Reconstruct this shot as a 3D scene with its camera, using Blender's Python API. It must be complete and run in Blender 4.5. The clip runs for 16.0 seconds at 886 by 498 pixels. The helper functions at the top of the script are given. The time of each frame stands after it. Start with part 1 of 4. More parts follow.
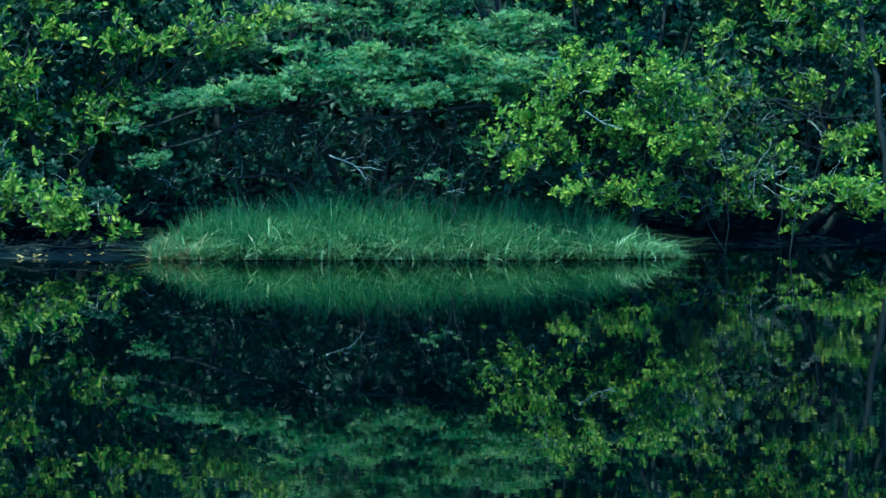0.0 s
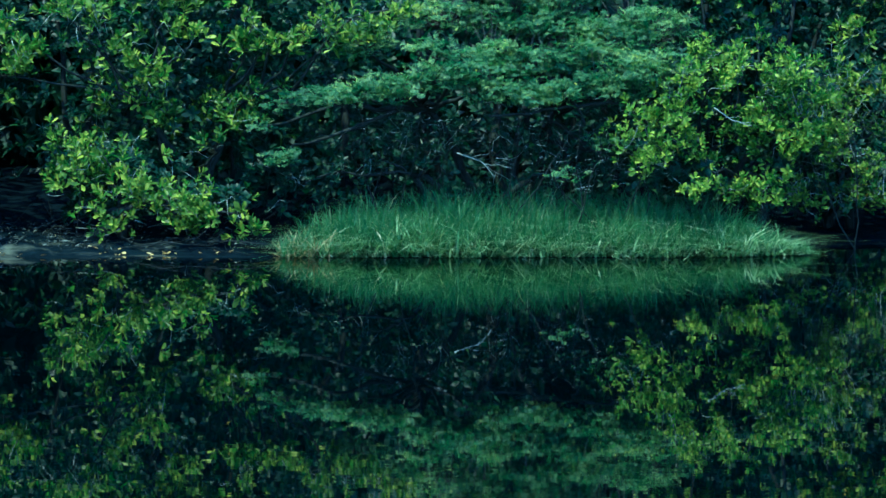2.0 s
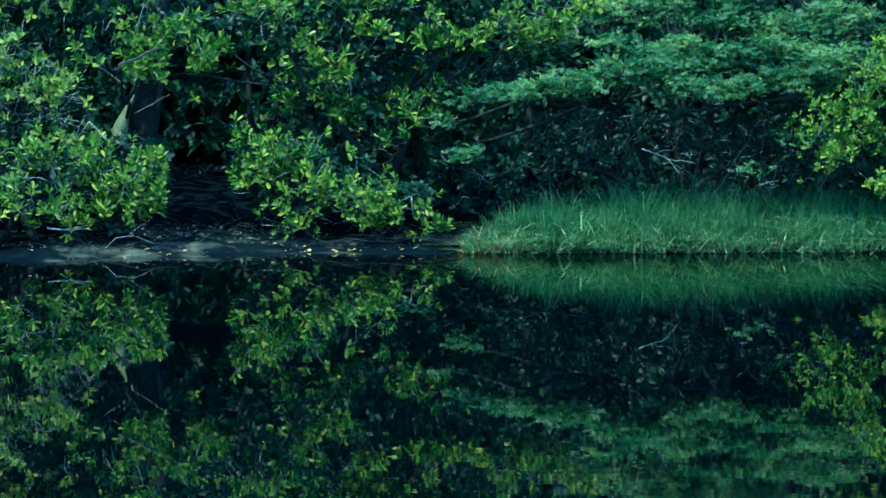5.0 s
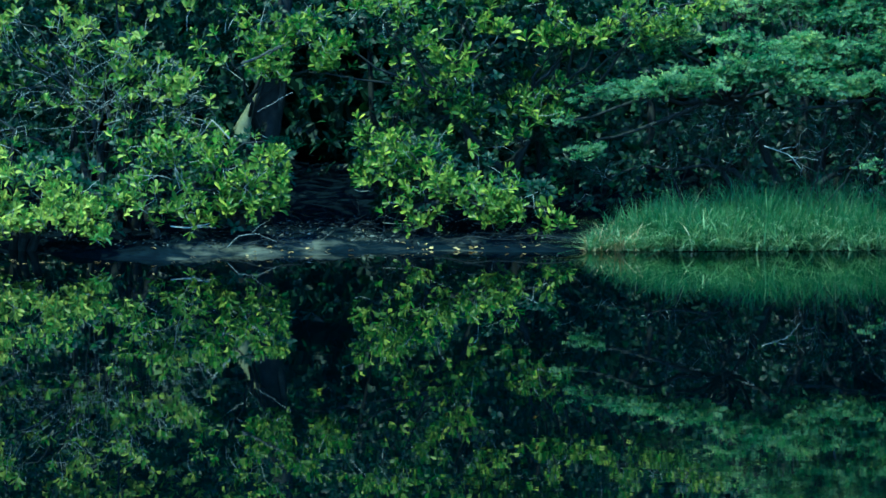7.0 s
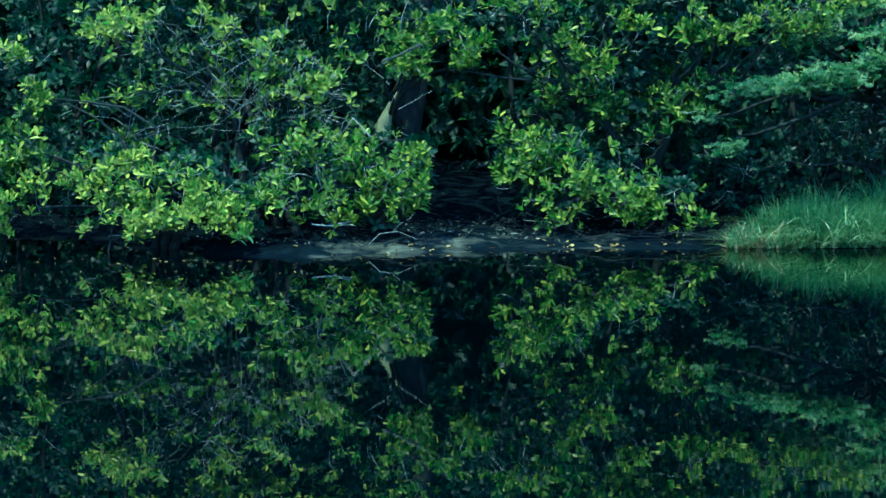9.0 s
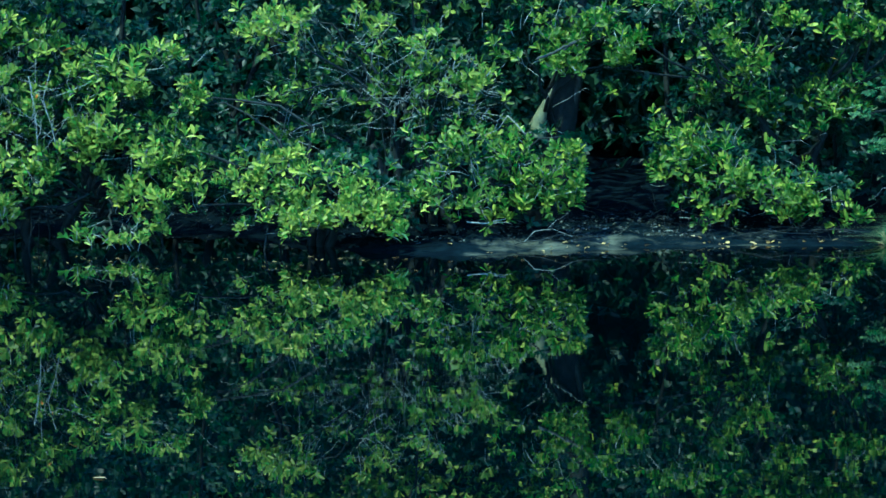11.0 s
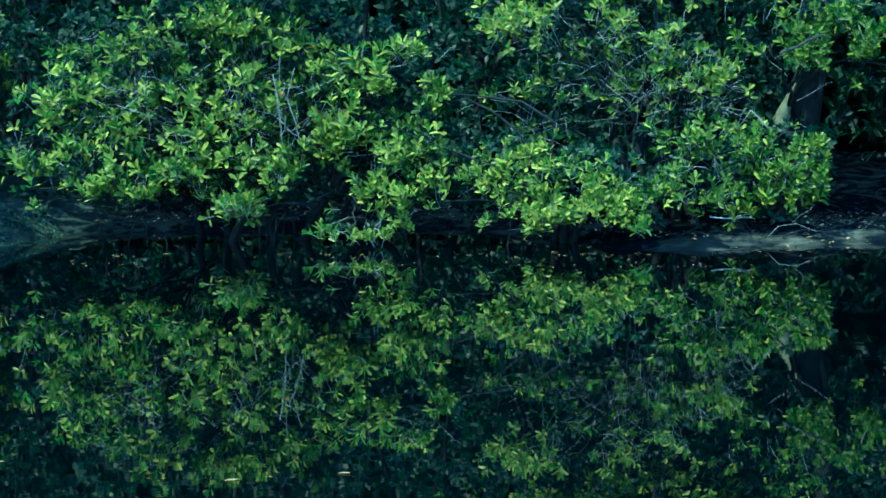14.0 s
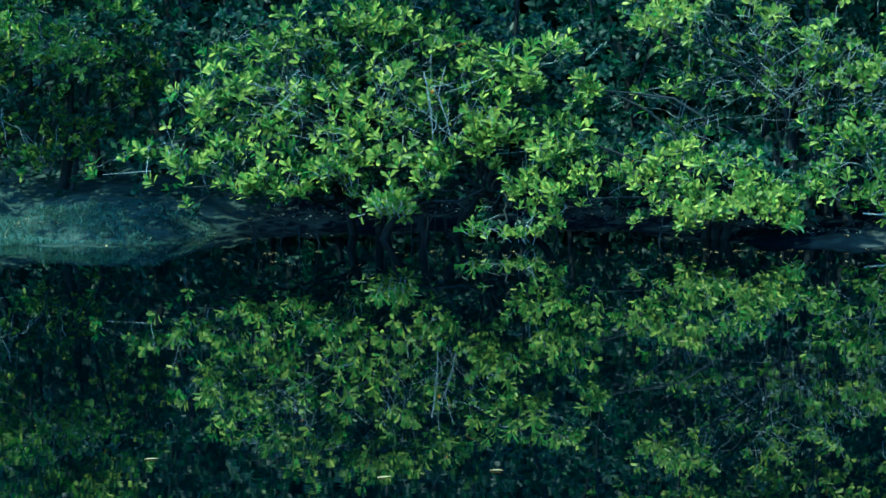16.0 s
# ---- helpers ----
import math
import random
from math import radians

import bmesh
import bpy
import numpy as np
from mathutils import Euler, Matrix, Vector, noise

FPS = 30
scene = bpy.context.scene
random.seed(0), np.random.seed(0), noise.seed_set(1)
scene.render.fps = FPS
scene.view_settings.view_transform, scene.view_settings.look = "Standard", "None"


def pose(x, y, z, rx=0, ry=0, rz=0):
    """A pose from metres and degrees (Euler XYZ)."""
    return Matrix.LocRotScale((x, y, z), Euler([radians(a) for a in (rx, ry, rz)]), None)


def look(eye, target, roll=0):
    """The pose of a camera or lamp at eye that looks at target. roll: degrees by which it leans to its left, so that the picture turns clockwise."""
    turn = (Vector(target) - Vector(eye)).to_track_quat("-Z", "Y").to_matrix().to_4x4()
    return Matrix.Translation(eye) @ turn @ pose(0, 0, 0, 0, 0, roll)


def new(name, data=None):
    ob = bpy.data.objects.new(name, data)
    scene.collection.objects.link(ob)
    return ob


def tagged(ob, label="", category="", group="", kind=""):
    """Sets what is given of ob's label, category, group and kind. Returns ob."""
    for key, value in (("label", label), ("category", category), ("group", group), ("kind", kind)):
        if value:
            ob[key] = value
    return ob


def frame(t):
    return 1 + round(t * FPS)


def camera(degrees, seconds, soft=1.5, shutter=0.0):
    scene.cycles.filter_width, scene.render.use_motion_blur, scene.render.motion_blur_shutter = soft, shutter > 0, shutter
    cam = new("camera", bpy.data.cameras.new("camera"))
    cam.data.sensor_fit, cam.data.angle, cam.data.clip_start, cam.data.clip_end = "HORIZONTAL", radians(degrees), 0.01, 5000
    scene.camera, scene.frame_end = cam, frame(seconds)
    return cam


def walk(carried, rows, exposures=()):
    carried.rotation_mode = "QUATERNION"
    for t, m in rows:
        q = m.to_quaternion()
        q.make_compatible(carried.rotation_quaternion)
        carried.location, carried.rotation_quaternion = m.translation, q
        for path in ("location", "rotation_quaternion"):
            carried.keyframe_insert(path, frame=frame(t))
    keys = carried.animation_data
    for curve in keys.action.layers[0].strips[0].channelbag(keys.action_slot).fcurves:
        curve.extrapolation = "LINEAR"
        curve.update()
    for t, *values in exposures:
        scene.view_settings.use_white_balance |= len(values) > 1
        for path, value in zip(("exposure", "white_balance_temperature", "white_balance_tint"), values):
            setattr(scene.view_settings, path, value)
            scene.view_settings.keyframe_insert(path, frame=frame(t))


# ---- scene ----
# The camera stands on the near shore, 1.7 m over the water, and pans to the left.
cam = camera(15.0, 16.0, soft=1.65)
EXPO, KELVIN, TINT = 1.60, 4000, -4
EYE = (0.0, 0.0, 1.7)
# seconds, heading, tilt, lean (degrees)
PATH = [
    (0.0, -8.578, -4.247, 1.072), (0.5, -8.025, -4.267, 1.023), (1.0, -7.482, -4.291, 0.981),
    (1.5, -6.938, -4.311, 0.914), (2.0, -6.392, -4.329, 0.859), (2.5, -5.849, -4.350, 0.775),
    (3.0, -5.314, -4.365, 0.731), (3.5, -4.786, -4.386, 0.607), (4.0, -4.261, -4.400, 0.543),
    (6.5, -1.711, -4.465, 0.221), (7.0, -1.164, -4.477, 0.195), (7.5, -0.594, -4.487, 0.128),
    (8.0, -0.000, -4.500, 0.031), (8.5, 0.611, -4.512, -0.016), (9.0, 1.241, -4.521, -0.092),
    (11.5, 4.577, -4.560, -0.519), (12.0, 5.273, -4.568, -0.630), (12.5, 5.973, -4.573, -0.726),
    (13.0, 6.675, -4.575, -0.790), (13.5, 7.367, -4.576, -0.856), (14.0, 8.039, -4.576, -0.938),
    (14.5, 8.689, -4.577, -1.014), (15.0, 9.323, -4.573, -1.092), (15.5, 9.965, -4.572, -1.211),
    (16.0, 10.626, -4.573, -1.278),
]
walk(cam, [(t, pose(*EYE, 90 + tilt, 0, head) @ pose(0, 0, 0, 0, 0, lean)) for t, head, tilt, lean in PATH],
     exposures=[(0.0, EXPO, KELVIN, TINT), (16.0, EXPO, KELVIN, TINT)])

# ---- daylight ----
SUN_WAY = Vector((-0.30, -0.35, 0.88)).normalized()      # towards the sun: high, over the viewer's left shoulder
world = bpy.data.worlds.new("sky")
scene.world = world
world.use_nodes = True
wn = world.node_tree.nodes
sky = wn.new("ShaderNodeTexSky")
sky.sky_type, sky.sun_disc = "NISHITA", False
sky.sun_elevation = math.asin(SUN_WAY.z)
sky.sun_rotation = math.atan2(SUN_WAY.x, SUN_WAY.y)
sky.ozone_density = 3.0
wn["Background"].inputs["Strength"].default_value = 0.15
world.node_tree.links.new(sky.outputs[0], wn["Background"].inputs["Color"])
sun = new("sun", bpy.data.lights.new("sun", "SUN"))
sun.data.energy, sun.data.angle, sun.data.color = 3.55, radians(0.53), (1.0, 0.85, 0.46)
sun.matrix_world = look(SUN_WAY * 60 + Vector((0, 21, 0)), (0, 21, 0))


# ---- materials ----
def material(name):
    m = bpy.data.materials.new(name)
    m.use_nodes = True
    t = m.node_tree
    return m, t, t.nodes["Principled BSDF"], t.nodes["Material Output"]


def ramp(t, stops):
    r = t.nodes.new("ShaderNodeValToRGB")
    e = r.color_ramp.elements
    while len(e) < len(stops):
        e.new(0.5)
    for k, (p, c) in zip(e, stops):
        k.position, k.color = p, (*c, 1)
    return r


def noise_node(t, scale, detail=4.0, rough=0.6, where="Object"):
    c = t.nodes.new("ShaderNodeTexCoord")
    n = t.nodes.new("ShaderNodeTexNoise")
    n.inputs["Scale"].default_value, n.inputs["Detail"].default_value = scale, detail
    n.inputs["Roughness"].default_value = rough
    t.links.new(c.outputs[where], n.inputs["Vector"])
    return n


def bump(t, shader, height, strength, distance):
    b = t.nodes.new("ShaderNodeBump")
    b.inputs["Strength"].default_value, b.inputs["Distance"].default_value = strength, distance
    t.links.new(height, b.inputs["Height"])
    t.links.new(b.outputs[0], shader.inputs["Normal"])
    return b


def leaf_material(name, stops, through_tint, rough=0.36, share=0.3, spec=0.5, patches=0.45):
    """A living leaf: every leaf has its own green, mottled a little, with light coming through it."""
    m, t, p, out = material(name)
    geo, ob = t.nodes.new("ShaderNodeNewGeometry"), t.nodes.new("ShaderNodeObjectInfo")
    n = noise_node(t, 3.6, 2.0, where="Object")      # whole sprays are fresher or duller than their neighbours
    island = geo.outputs["Random Per Island"]

    def math_node(kind, a, b, c=None):
        m = t.nodes.new("ShaderNodeMath")
        m.operation = kind
        for slot, value in enumerate((a, b, c)):
            if isinstance(value, (int, float)):
                m.inputs[slot].default_value = value
            elif value is not None:
                t.links.new(value, m.inputs[slot])
        return m.outputs[0]

    own = math_node("MULTIPLY_ADD", island, 0.50, math_node("MULTIPLY_ADD", ob.outputs["Random"], 0.16, 0.17))
    spray = math_node("MULTIPLY_ADD", n.outputs[0], patches * 2, -patches)
    green = math_node("MINIMUM", math_node("ADD", own, spray), 0.96)
    old = math_node("MULTIPLY", island, math_node("GREATER_THAN", island, 0.993))     # only a leaf's own age turns it orange
    r = ramp(t, stops)
    t.links.new(math_node("MAXIMUM", green, old), r.inputs[0])
    mot = t.nodes.new("ShaderNodeMix")
    mot.data_type, mot.blend_type = "RGBA", "MULTIPLY"
    mot.inputs[0].default_value = 0.35
    fine = noise_node(t, 60.0, 3.0)
    fr = ramp(t, [(0.3, (0.68, 0.72, 0.66)), (0.7, (1.08, 1.08, 1.0))])
    t.links.new(fine.outputs[0], fr.inputs[0])
    t.links.new(r.outputs[0], mot.inputs[6])
    t.links.new(fr.outputs[0], mot.inputs[7])
    t.links.new(mot.outputs[2], p.inputs["Base Color"])
    p.inputs["Roughness"].default_value = rough
    p.inputs["Specular IOR Level"].default_value = spec
    tr = t.nodes.new("ShaderNodeBsdfTranslucent")
    tint = t.nodes.new("ShaderNodeMix")
    tint.data_type, tint.blend_type = "RGBA", "MULTIPLY"
    tint.inputs[0].default_value = 1.0
    tint.inputs[7].default_value = (*through_tint, 1)
    t.links.new(mot.outputs[2], tint.inputs[6])
    t.links.new(tint.outputs[2], tr.inputs["Color"])
    ms = t.nodes.new("ShaderNodeMixShader")
    ms.inputs[0].default_value = share
    t.links.new(p.outputs[0], ms.inputs[1])
    t.links.new(tr.outputs[0], ms.inputs[2])
    t.links.new(ms.outputs[0], out.inputs["Surface"])
    return m


LEAF_BRIGHT = leaf_material("mangrove_leaf_fresh", [
    (0.0, (0.012, 0.034, 0.010)), (0.28, (0.040, 0.088, 0.014)), (0.50, (0.155, 0.210, 0.024)),
    (0.76, (0.345, 0.400, 0.042)), (0.96, (0.610, 0.620, 0.095)), (0.99, (0.52, 0.34, 0.03)), (1.0, (0.52, 0.16, 0.02))],
    (0.47, 1.15, 1.9), 0.37, 0.34, 0.17)
LEAF_MID = leaf_material("mangrove_leaf_mid", [
    (0.0, (0.010, 0.032, 0.010)), (0.34, (0.028, 0.074, 0.014)), (0.58, (0.112, 0.175, 0.018)),
    (0.82, (0.315, 0.375, 0.030)), (0.97, (0.48, 0.49, 0.055)), (1.0, (0.48, 0.24, 0.02))],
    (0.48, 1.15, 1.25), 0.37, 0.34, 0.17)
LEAF_YELLOW = leaf_material("mangrove_leaf_sunned", [
    (0.0, (0.018, 0.052, 0.010)), (0.30, (0.044, 0.100, 0.015)), (0.56, (0.140, 0.220, 0.020)),
    (0.88, (0.375, 0.440, 0.034)), (1.0, (0.45, 0.32, 0.04))], (0.48, 1.15, 1.25), 0.37, 0.34, 0.17)
# dark blue-green: the shade inside crowns and woods is put into this colour
LEAF_SHADE = leaf_material("mangrove_leaf_shade", [
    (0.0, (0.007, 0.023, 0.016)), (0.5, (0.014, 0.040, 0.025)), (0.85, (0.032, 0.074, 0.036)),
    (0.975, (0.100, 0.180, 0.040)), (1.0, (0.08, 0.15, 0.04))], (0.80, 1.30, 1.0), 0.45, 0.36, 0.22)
LEAF_FINE = leaf_material("acacia_leaflet", [
    (0.0, (0.014, 0.044, 0.026)), (0.42, (0.062, 0.140, 0.058)), (0.75, (0.200, 0.300, 0.095)),
    (1.0, (0.44, 0.48, 0.07))], (0.8, 1.3, 0.9), 0.50, 0.42, 0.15, 0.6)
GRASS = leaf_material("grass_blade", [
    (0.0, (0.016, 0.055, 0.022)), (0.45, (0.045, 0.115, 0.045)), (0.80, (0.112, 0.208, 0.078)),
    (0.92, (0.19, 0.32, 0.12)), (1.0, (0.45, 0.42, 0.22))], (0.9, 1.3, 0.9), 0.45, 0.34, 0.14)
PALE_GRASS = leaf_material("pale_grass_blade", [
    (0.0, (0.035, 0.115, 0.050)), (0.35, (0.075, 0.17, 0.055)), (0.65, (0.23, 0.35, 0.145)),
    (0.9, (0.48, 0.57, 0.33)), (1.0, (0.50, 0.50, 0.30))], (1.0, 1.2, 0.9), 0.42, 0.30, 0.16)
DULL_GRASS = leaf_material("dull_bank_growth", [
    (0.0, (0.026, 0.065, 0.050)), (0.5, (0.046, 0.098, 0.074)), (0.9, (0.09, 0.16, 0.115)), (1.0, (0.34, 0.28, 0.14))],
    (1.1, 1.2, 0.8), 0.6, 0.3, 0.15)
STRAW = leaf_material("straw", [
    (0.0, (0.05, 0.11, 0.03)), (0.35, (0.14, 0.17, 0.06)), (0.7, (0.28, 0.23, 0.10)), (1.0, (0.46, 0.17, 0.06))], (1.0, 0.9, 0.5), 0.6, 0.2)
LEAF_FALLEN = leaf_material("fallen_leaf", [
    (0.0, (0.16, 0.12, 0.04)), (0.35, (0.32, 0.24, 0.07)), (0.7, (0.42, 0.35, 0.12)), (1.0, (0.46, 0.42, 0.22))],
    (1.0, 0.8, 0.4), rough=0.5, share=0.12)


LITTER = leaf_material("old_grey_leaf", [
    (0.0, (0.012, 0.018, 0.018)), (0.5, (0.045, 0.060, 0.058)), (0.85, (0.13, 0.15, 0.12)), (1.0, (0.30, 0.27, 0.14))],
    (1.0, 1.0, 0.8), rough=0.6, share=0.08, spec=0.25)


def bark_material(name, dark, pale, scale=26.0, rough=0.85):
    m, t, p, out = material(name)
    n = noise_node(t, scale, 6.0, 0.7)
    r = ramp(t, [(0.32, dark), (0.55, tuple((a + b) / 2 for a, b in zip(dark, pale))), (0.72, pale)])
    t.links.new(n.outputs[0], r.inputs[0])
    big = noise_node(t, 2.0, 2.0)
    mul = t.nodes.new("ShaderNodeMix")
    mul.data_type, mul.blend_type = "RGBA", "MULTIPLY"
    mul.inputs[0].default_value = 0.6
    br = ramp(t, [(0.3, (0.55, 0.55, 0.5)), (0.7, (1.0, 1.0, 1.0))])
    t.links.new(big.outputs[0], br.inputs[0])
    t.links.new(r.outputs[0], mul.inputs[6])
    t.links.new(br.outputs[0], mul.inputs[7])
    t.links.new(mul.outputs[2], p.inputs["Base Color"])
    p.inputs["Roughness"].default_value = rough
    p.inputs["Specular IOR Level"].default_value = 0.15
    bump(t, p, n.outputs[0], 0.7, 0.006)
    return m


BARK = bark_material("grey_bark", (0.020, 0.026, 0.021), (0.085, 0.100, 0.082))
TWIG = bark_material("pale_twig_bark", (0.14, 0.175, 0.150), (0.44, 0.50, 0.44), 40.0)
DEADWOOD = bark_material("bleached_wood", (0.20, 0.21, 0.16), (0.40, 0.41, 0.32), 30.0)
OLIVE_PATCH = bark_material("olive_sunlit_patch", (0.075, 0.09, 0.045), (0.20, 0.23, 0.12), 18.0)
# dark as wet roots are; on trunks and limbs it also carries crown shade
WET_SHADE_WOOD = bark_material("dark_wet_shade_wood", (0.007, 0.011, 0.010), (0.026, 0.036, 0.031), 22.0, 0.75)


def ground_material():
    m, t, p, out = material("bank_mud_and_sand")
    n = noise_node(t, 3.4, 4.0, 0.6)
    # wet mud, blackened for the boughs' shade; pale sand only along two stretches of the bank
    c = t.nodes.new("ShaderNodeTexCoord")
    xyz = t.nodes.new("ShaderNodeSeparateXYZ")
    t.links.new(c.outputs["Object"], xyz.inputs[0])
    curve = t.nodes.new("ShaderNodeFloatCurve")
    pts = curve.mapping.curves[0].points
    pts[0].location, pts[1].location = (0.0, 0.74), (1.0, 0.15)
    for place in ((0.112, 0.66), (0.138, 0.12), (0.40, 0.10), (0.425, 0.60), (0.47, 0.60), (0.50, 0.48), (0.53, 0.56), (0.55, 0.42), (0.60, 0.16), (0.9, 0.12)):
        pts.new(*place)
    curve.mapping.update()
    span = t.nodes.new("ShaderNodeMapRange")
    span.inputs["From Min"].default_value, span.inputs["From Max"].default_value = -8.0, 8.0
    t.links.new(xyz.outputs["X"], span.inputs["Value"])
    t.links.new(span.outputs[0], curve.inputs["Value"])
    blend = t.nodes.new("ShaderNodeMath")
    blend.operation = "MULTIPLY_ADD"
    blend.inputs[1].default_value = 1.5
    t.links.new(n.outputs[0], blend.inputs[0])
    half = t.nodes.new("ShaderNodeMath")
    half.operation = "MULTIPLY_ADD"
    half.inputs[1].default_value, half.inputs[2].default_value = 0.8, -0.66
    t.links.new(curve.outputs[0], half.inputs[0])
    t.links.new(half.outputs[0], blend.inputs[2])
    high = t.nodes.new("ShaderNodeMapRange")        # above the wash line litter and painted bough shade darken the colour
    high.inputs["From Min"].default_value, high.inputs["From Max"].default_value = 0.045, 0.080
    high.inputs["To Min"].default_value, high.inputs["To Max"].default_value = 0.0, 0.33
    t.links.new(xyz.outputs["Z"], high.inputs["Value"])
    less = t.nodes.new("ShaderNodeMath")
    less.operation = "SUBTRACT"
    t.links.new(blend.outputs[0], less.inputs[0])
    knoll = t.nodes.new("ShaderNodeMapRange")       # the knoll at the pond's end is left without this darkening
    knoll.inputs["From Min"].default_value, knoll.inputs["From Max"].default_value = -5.95, -5.55
    t.links.new(xyz.outputs["X"], knoll.inputs["Value"])
    litter = t.nodes.new("ShaderNodeMath")
    litter.operation = "MULTIPLY"
    t.links.new(high.outputs[0], litter.inputs[0])
    t.links.new(knoll.outputs[0], litter.inputs[1])
    t.links.new(litter.outputs[0], less.inputs[1])
    blend = less
    r = ramp(t, [(0.20, (0.002, 0.005, 0.008)), (0.50, (0.005, 0.011, 0.015)), (0.85, (0.106, 0.122, 0.086))])
    t.links.new(blend.outputs[0], r.inputs[0])
    f = noise_node(t, 34.0, 6.0, 0.75)
    drawn = t.nodes.new("ShaderNodeMapping")        # washed out in streaks along the shore
    drawn.inputs["Scale"].default_value = (0.3, 1.0, 1.0)
    t.links.new(c.outputs["Object"], drawn.inputs[0])
    t.links.new(drawn.outputs[0], f.inputs["Vector"])
    fr = ramp(t, [(0.34, (0.28, 0.33, 0.32)), (0.62, (1.05, 1.02, 1.0))])
    t.links.new(f.outputs[0], fr.inputs[0])
    mul = t.nodes.new("ShaderNodeMix")
    mul.data_type, mul.blend_type = "RGBA", "MULTIPLY"
    mul.inputs[0].default_value = 0.85
    moss = ramp(t, [(0.35, (0.018, 0.034, 0.028)), (0.55, (0.042, 0.066, 0.050)), (0.75, (0.076, 0.104, 0.074))])     # a film of algae greens the knoll
    t.links.new(n.outputs[0], moss.inputs[0])
    skin = t.nodes.new("ShaderNodeMix")
    skin.data_type = "RGBA"
    t.links.new(knoll.outputs[0], skin.inputs[0])
    t.links.new(moss.outputs[0], skin.inputs[6])
    t.links.new(r.outputs[0], skin.inputs[7])
    t.links.new(skin.outputs[2], mul.inputs[6])
    t.links.new(fr.outputs[0], mul.inputs[7])
    t.links.new(mul.outputs[2], p.inputs["Base Color"])
    p.inputs["Roughness"].default_value = 0.9
    p.inputs["Specular IOR Level"].default_value = 0.02
    bump(t, p, f.outputs[0], 0.8, 0.02)
    return m


def water_material():
    m, t, p, out = material("still_dark_pond_water")
    p.inputs["Base Color"].default_value = (0.0001, 0.0008, 0.0014, 1)
    p.inputs["Roughness"].default_value = 0.006
    p.inputs["IOR"].default_value = 1.333
    c = t.nodes.new("ShaderNodeTexCoord")
    mp = t.nodes.new("ShaderNodeMapping")
    mp.inputs["Scale"].default_value = (1.0, 2.2, 1.0)
    n = t.nodes.new("ShaderNodeTexNoise")
    n.inputs["Scale"].default_value, n.inputs["Detail"].default_value = 3.0, 3.0
    t.links.new(c.outputs["Object"], mp.inputs[0])
    t.links.new(mp.outputs[0], n.inputs["Vector"])
    calm = t.nodes.new("ShaderNodeTexNoise")       # breaths of wind: some parts of the pond are calmer
    calm.inputs["Scale"].default_value = 0.25
    t.links.new(c.outputs["Object"], calm.inputs["Vector"])
    cr = ramp(t, [(0.42, (0.25, 0.25, 0.25)), (0.62, (1, 1, 1))])
    t.links.new(calm.outputs[0], cr.inputs[0])
    b = bump(t, p, n.outputs[0], 0.5, RIPPLE)
    mulr = t.nodes.new("ShaderNodeMath")
    mulr.operation = "MULTIPLY"
    mulr.inputs[1].default_value = 0.33
    xyz = t.nodes.new("ShaderNodeSeparateXYZ")     # a light air ruffles one side of the pond
    t.links.new(c.outputs["Object"], xyz.inputs[0])
    breeze = t.nodes.new("ShaderNodeMapRange")
    breeze.inputs["From Min"].default_value, breeze.inputs["From Max"].default_value = 1.0, 4.5
    breeze.inputs["To Min"].default_value, breeze.inputs["To Max"].default_value = 1.0, 3.2
    t.links.new(xyz.outputs["X"], breeze.inputs["Value"])
    ruffle = t.nodes.new("ShaderNodeMath")
    ruffle.operation = "MULTIPLY"
    t.links.new(cr.outputs[0], ruffle.inputs[0])
    t.links.new(breeze.outputs[0], ruffle.inputs[1])
    t.links.new(ruffle.outputs[0], mulr.inputs[0])
    t.links.new(mulr.outputs[0], b.inputs["Strength"])
    return m


RIPPLE = 0.0006
MUD, WATER = ground_material(), water_material()


# ---- mesh tools ----
class Soup:
    """Many small triangles gathered into one mesh."""

    def __init__(self):
        self.v, self.f, self.n = [], [], 0

    def add(self, verts, tris):
        self.v.append(verts)
        self.f.append(tris + self.n)
        self.n += len(verts)

    def mesh(self, name, mat, smooth=True):
        v, f = np.concatenate(self.v), np.concatenate(self.f)
        me = bpy.data.meshes.new(name)
        me.vertices.add(len(v))
        me.vertices.foreach_set("co", v.astype(np.float32).ravel())
        me.loops.add(f.size)
        me.loops.foreach_set("vertex_index", f.astype(np.int32).ravel())
        me.polygons.add(len(f))
        me.polygons.foreach_set("loop_start", np.arange(0, f.size, 3, dtype=np.int32))
        me.polygons.foreach_set("use_smooth", np.full(len(f), smooth))
        me.update(calc_edges=True)
        me.materials.append(mat)
        return me


def under(name, mesh, parent, label="", kind="", m=None):
    """Links a mesh as one part under a thing; m is its place in the thing."""
    ob = new(name, mesh)
    ob.parent = parent
    if m is not None:
        ob.matrix_basis = m
    return tagged(ob, label, kind=kind)


def thing(name, place, label, category, group=""):
    ob = new(name)
    ob.empty_display_size = 0.1
    ob.location = place
    return tagged(ob, label, category, group)


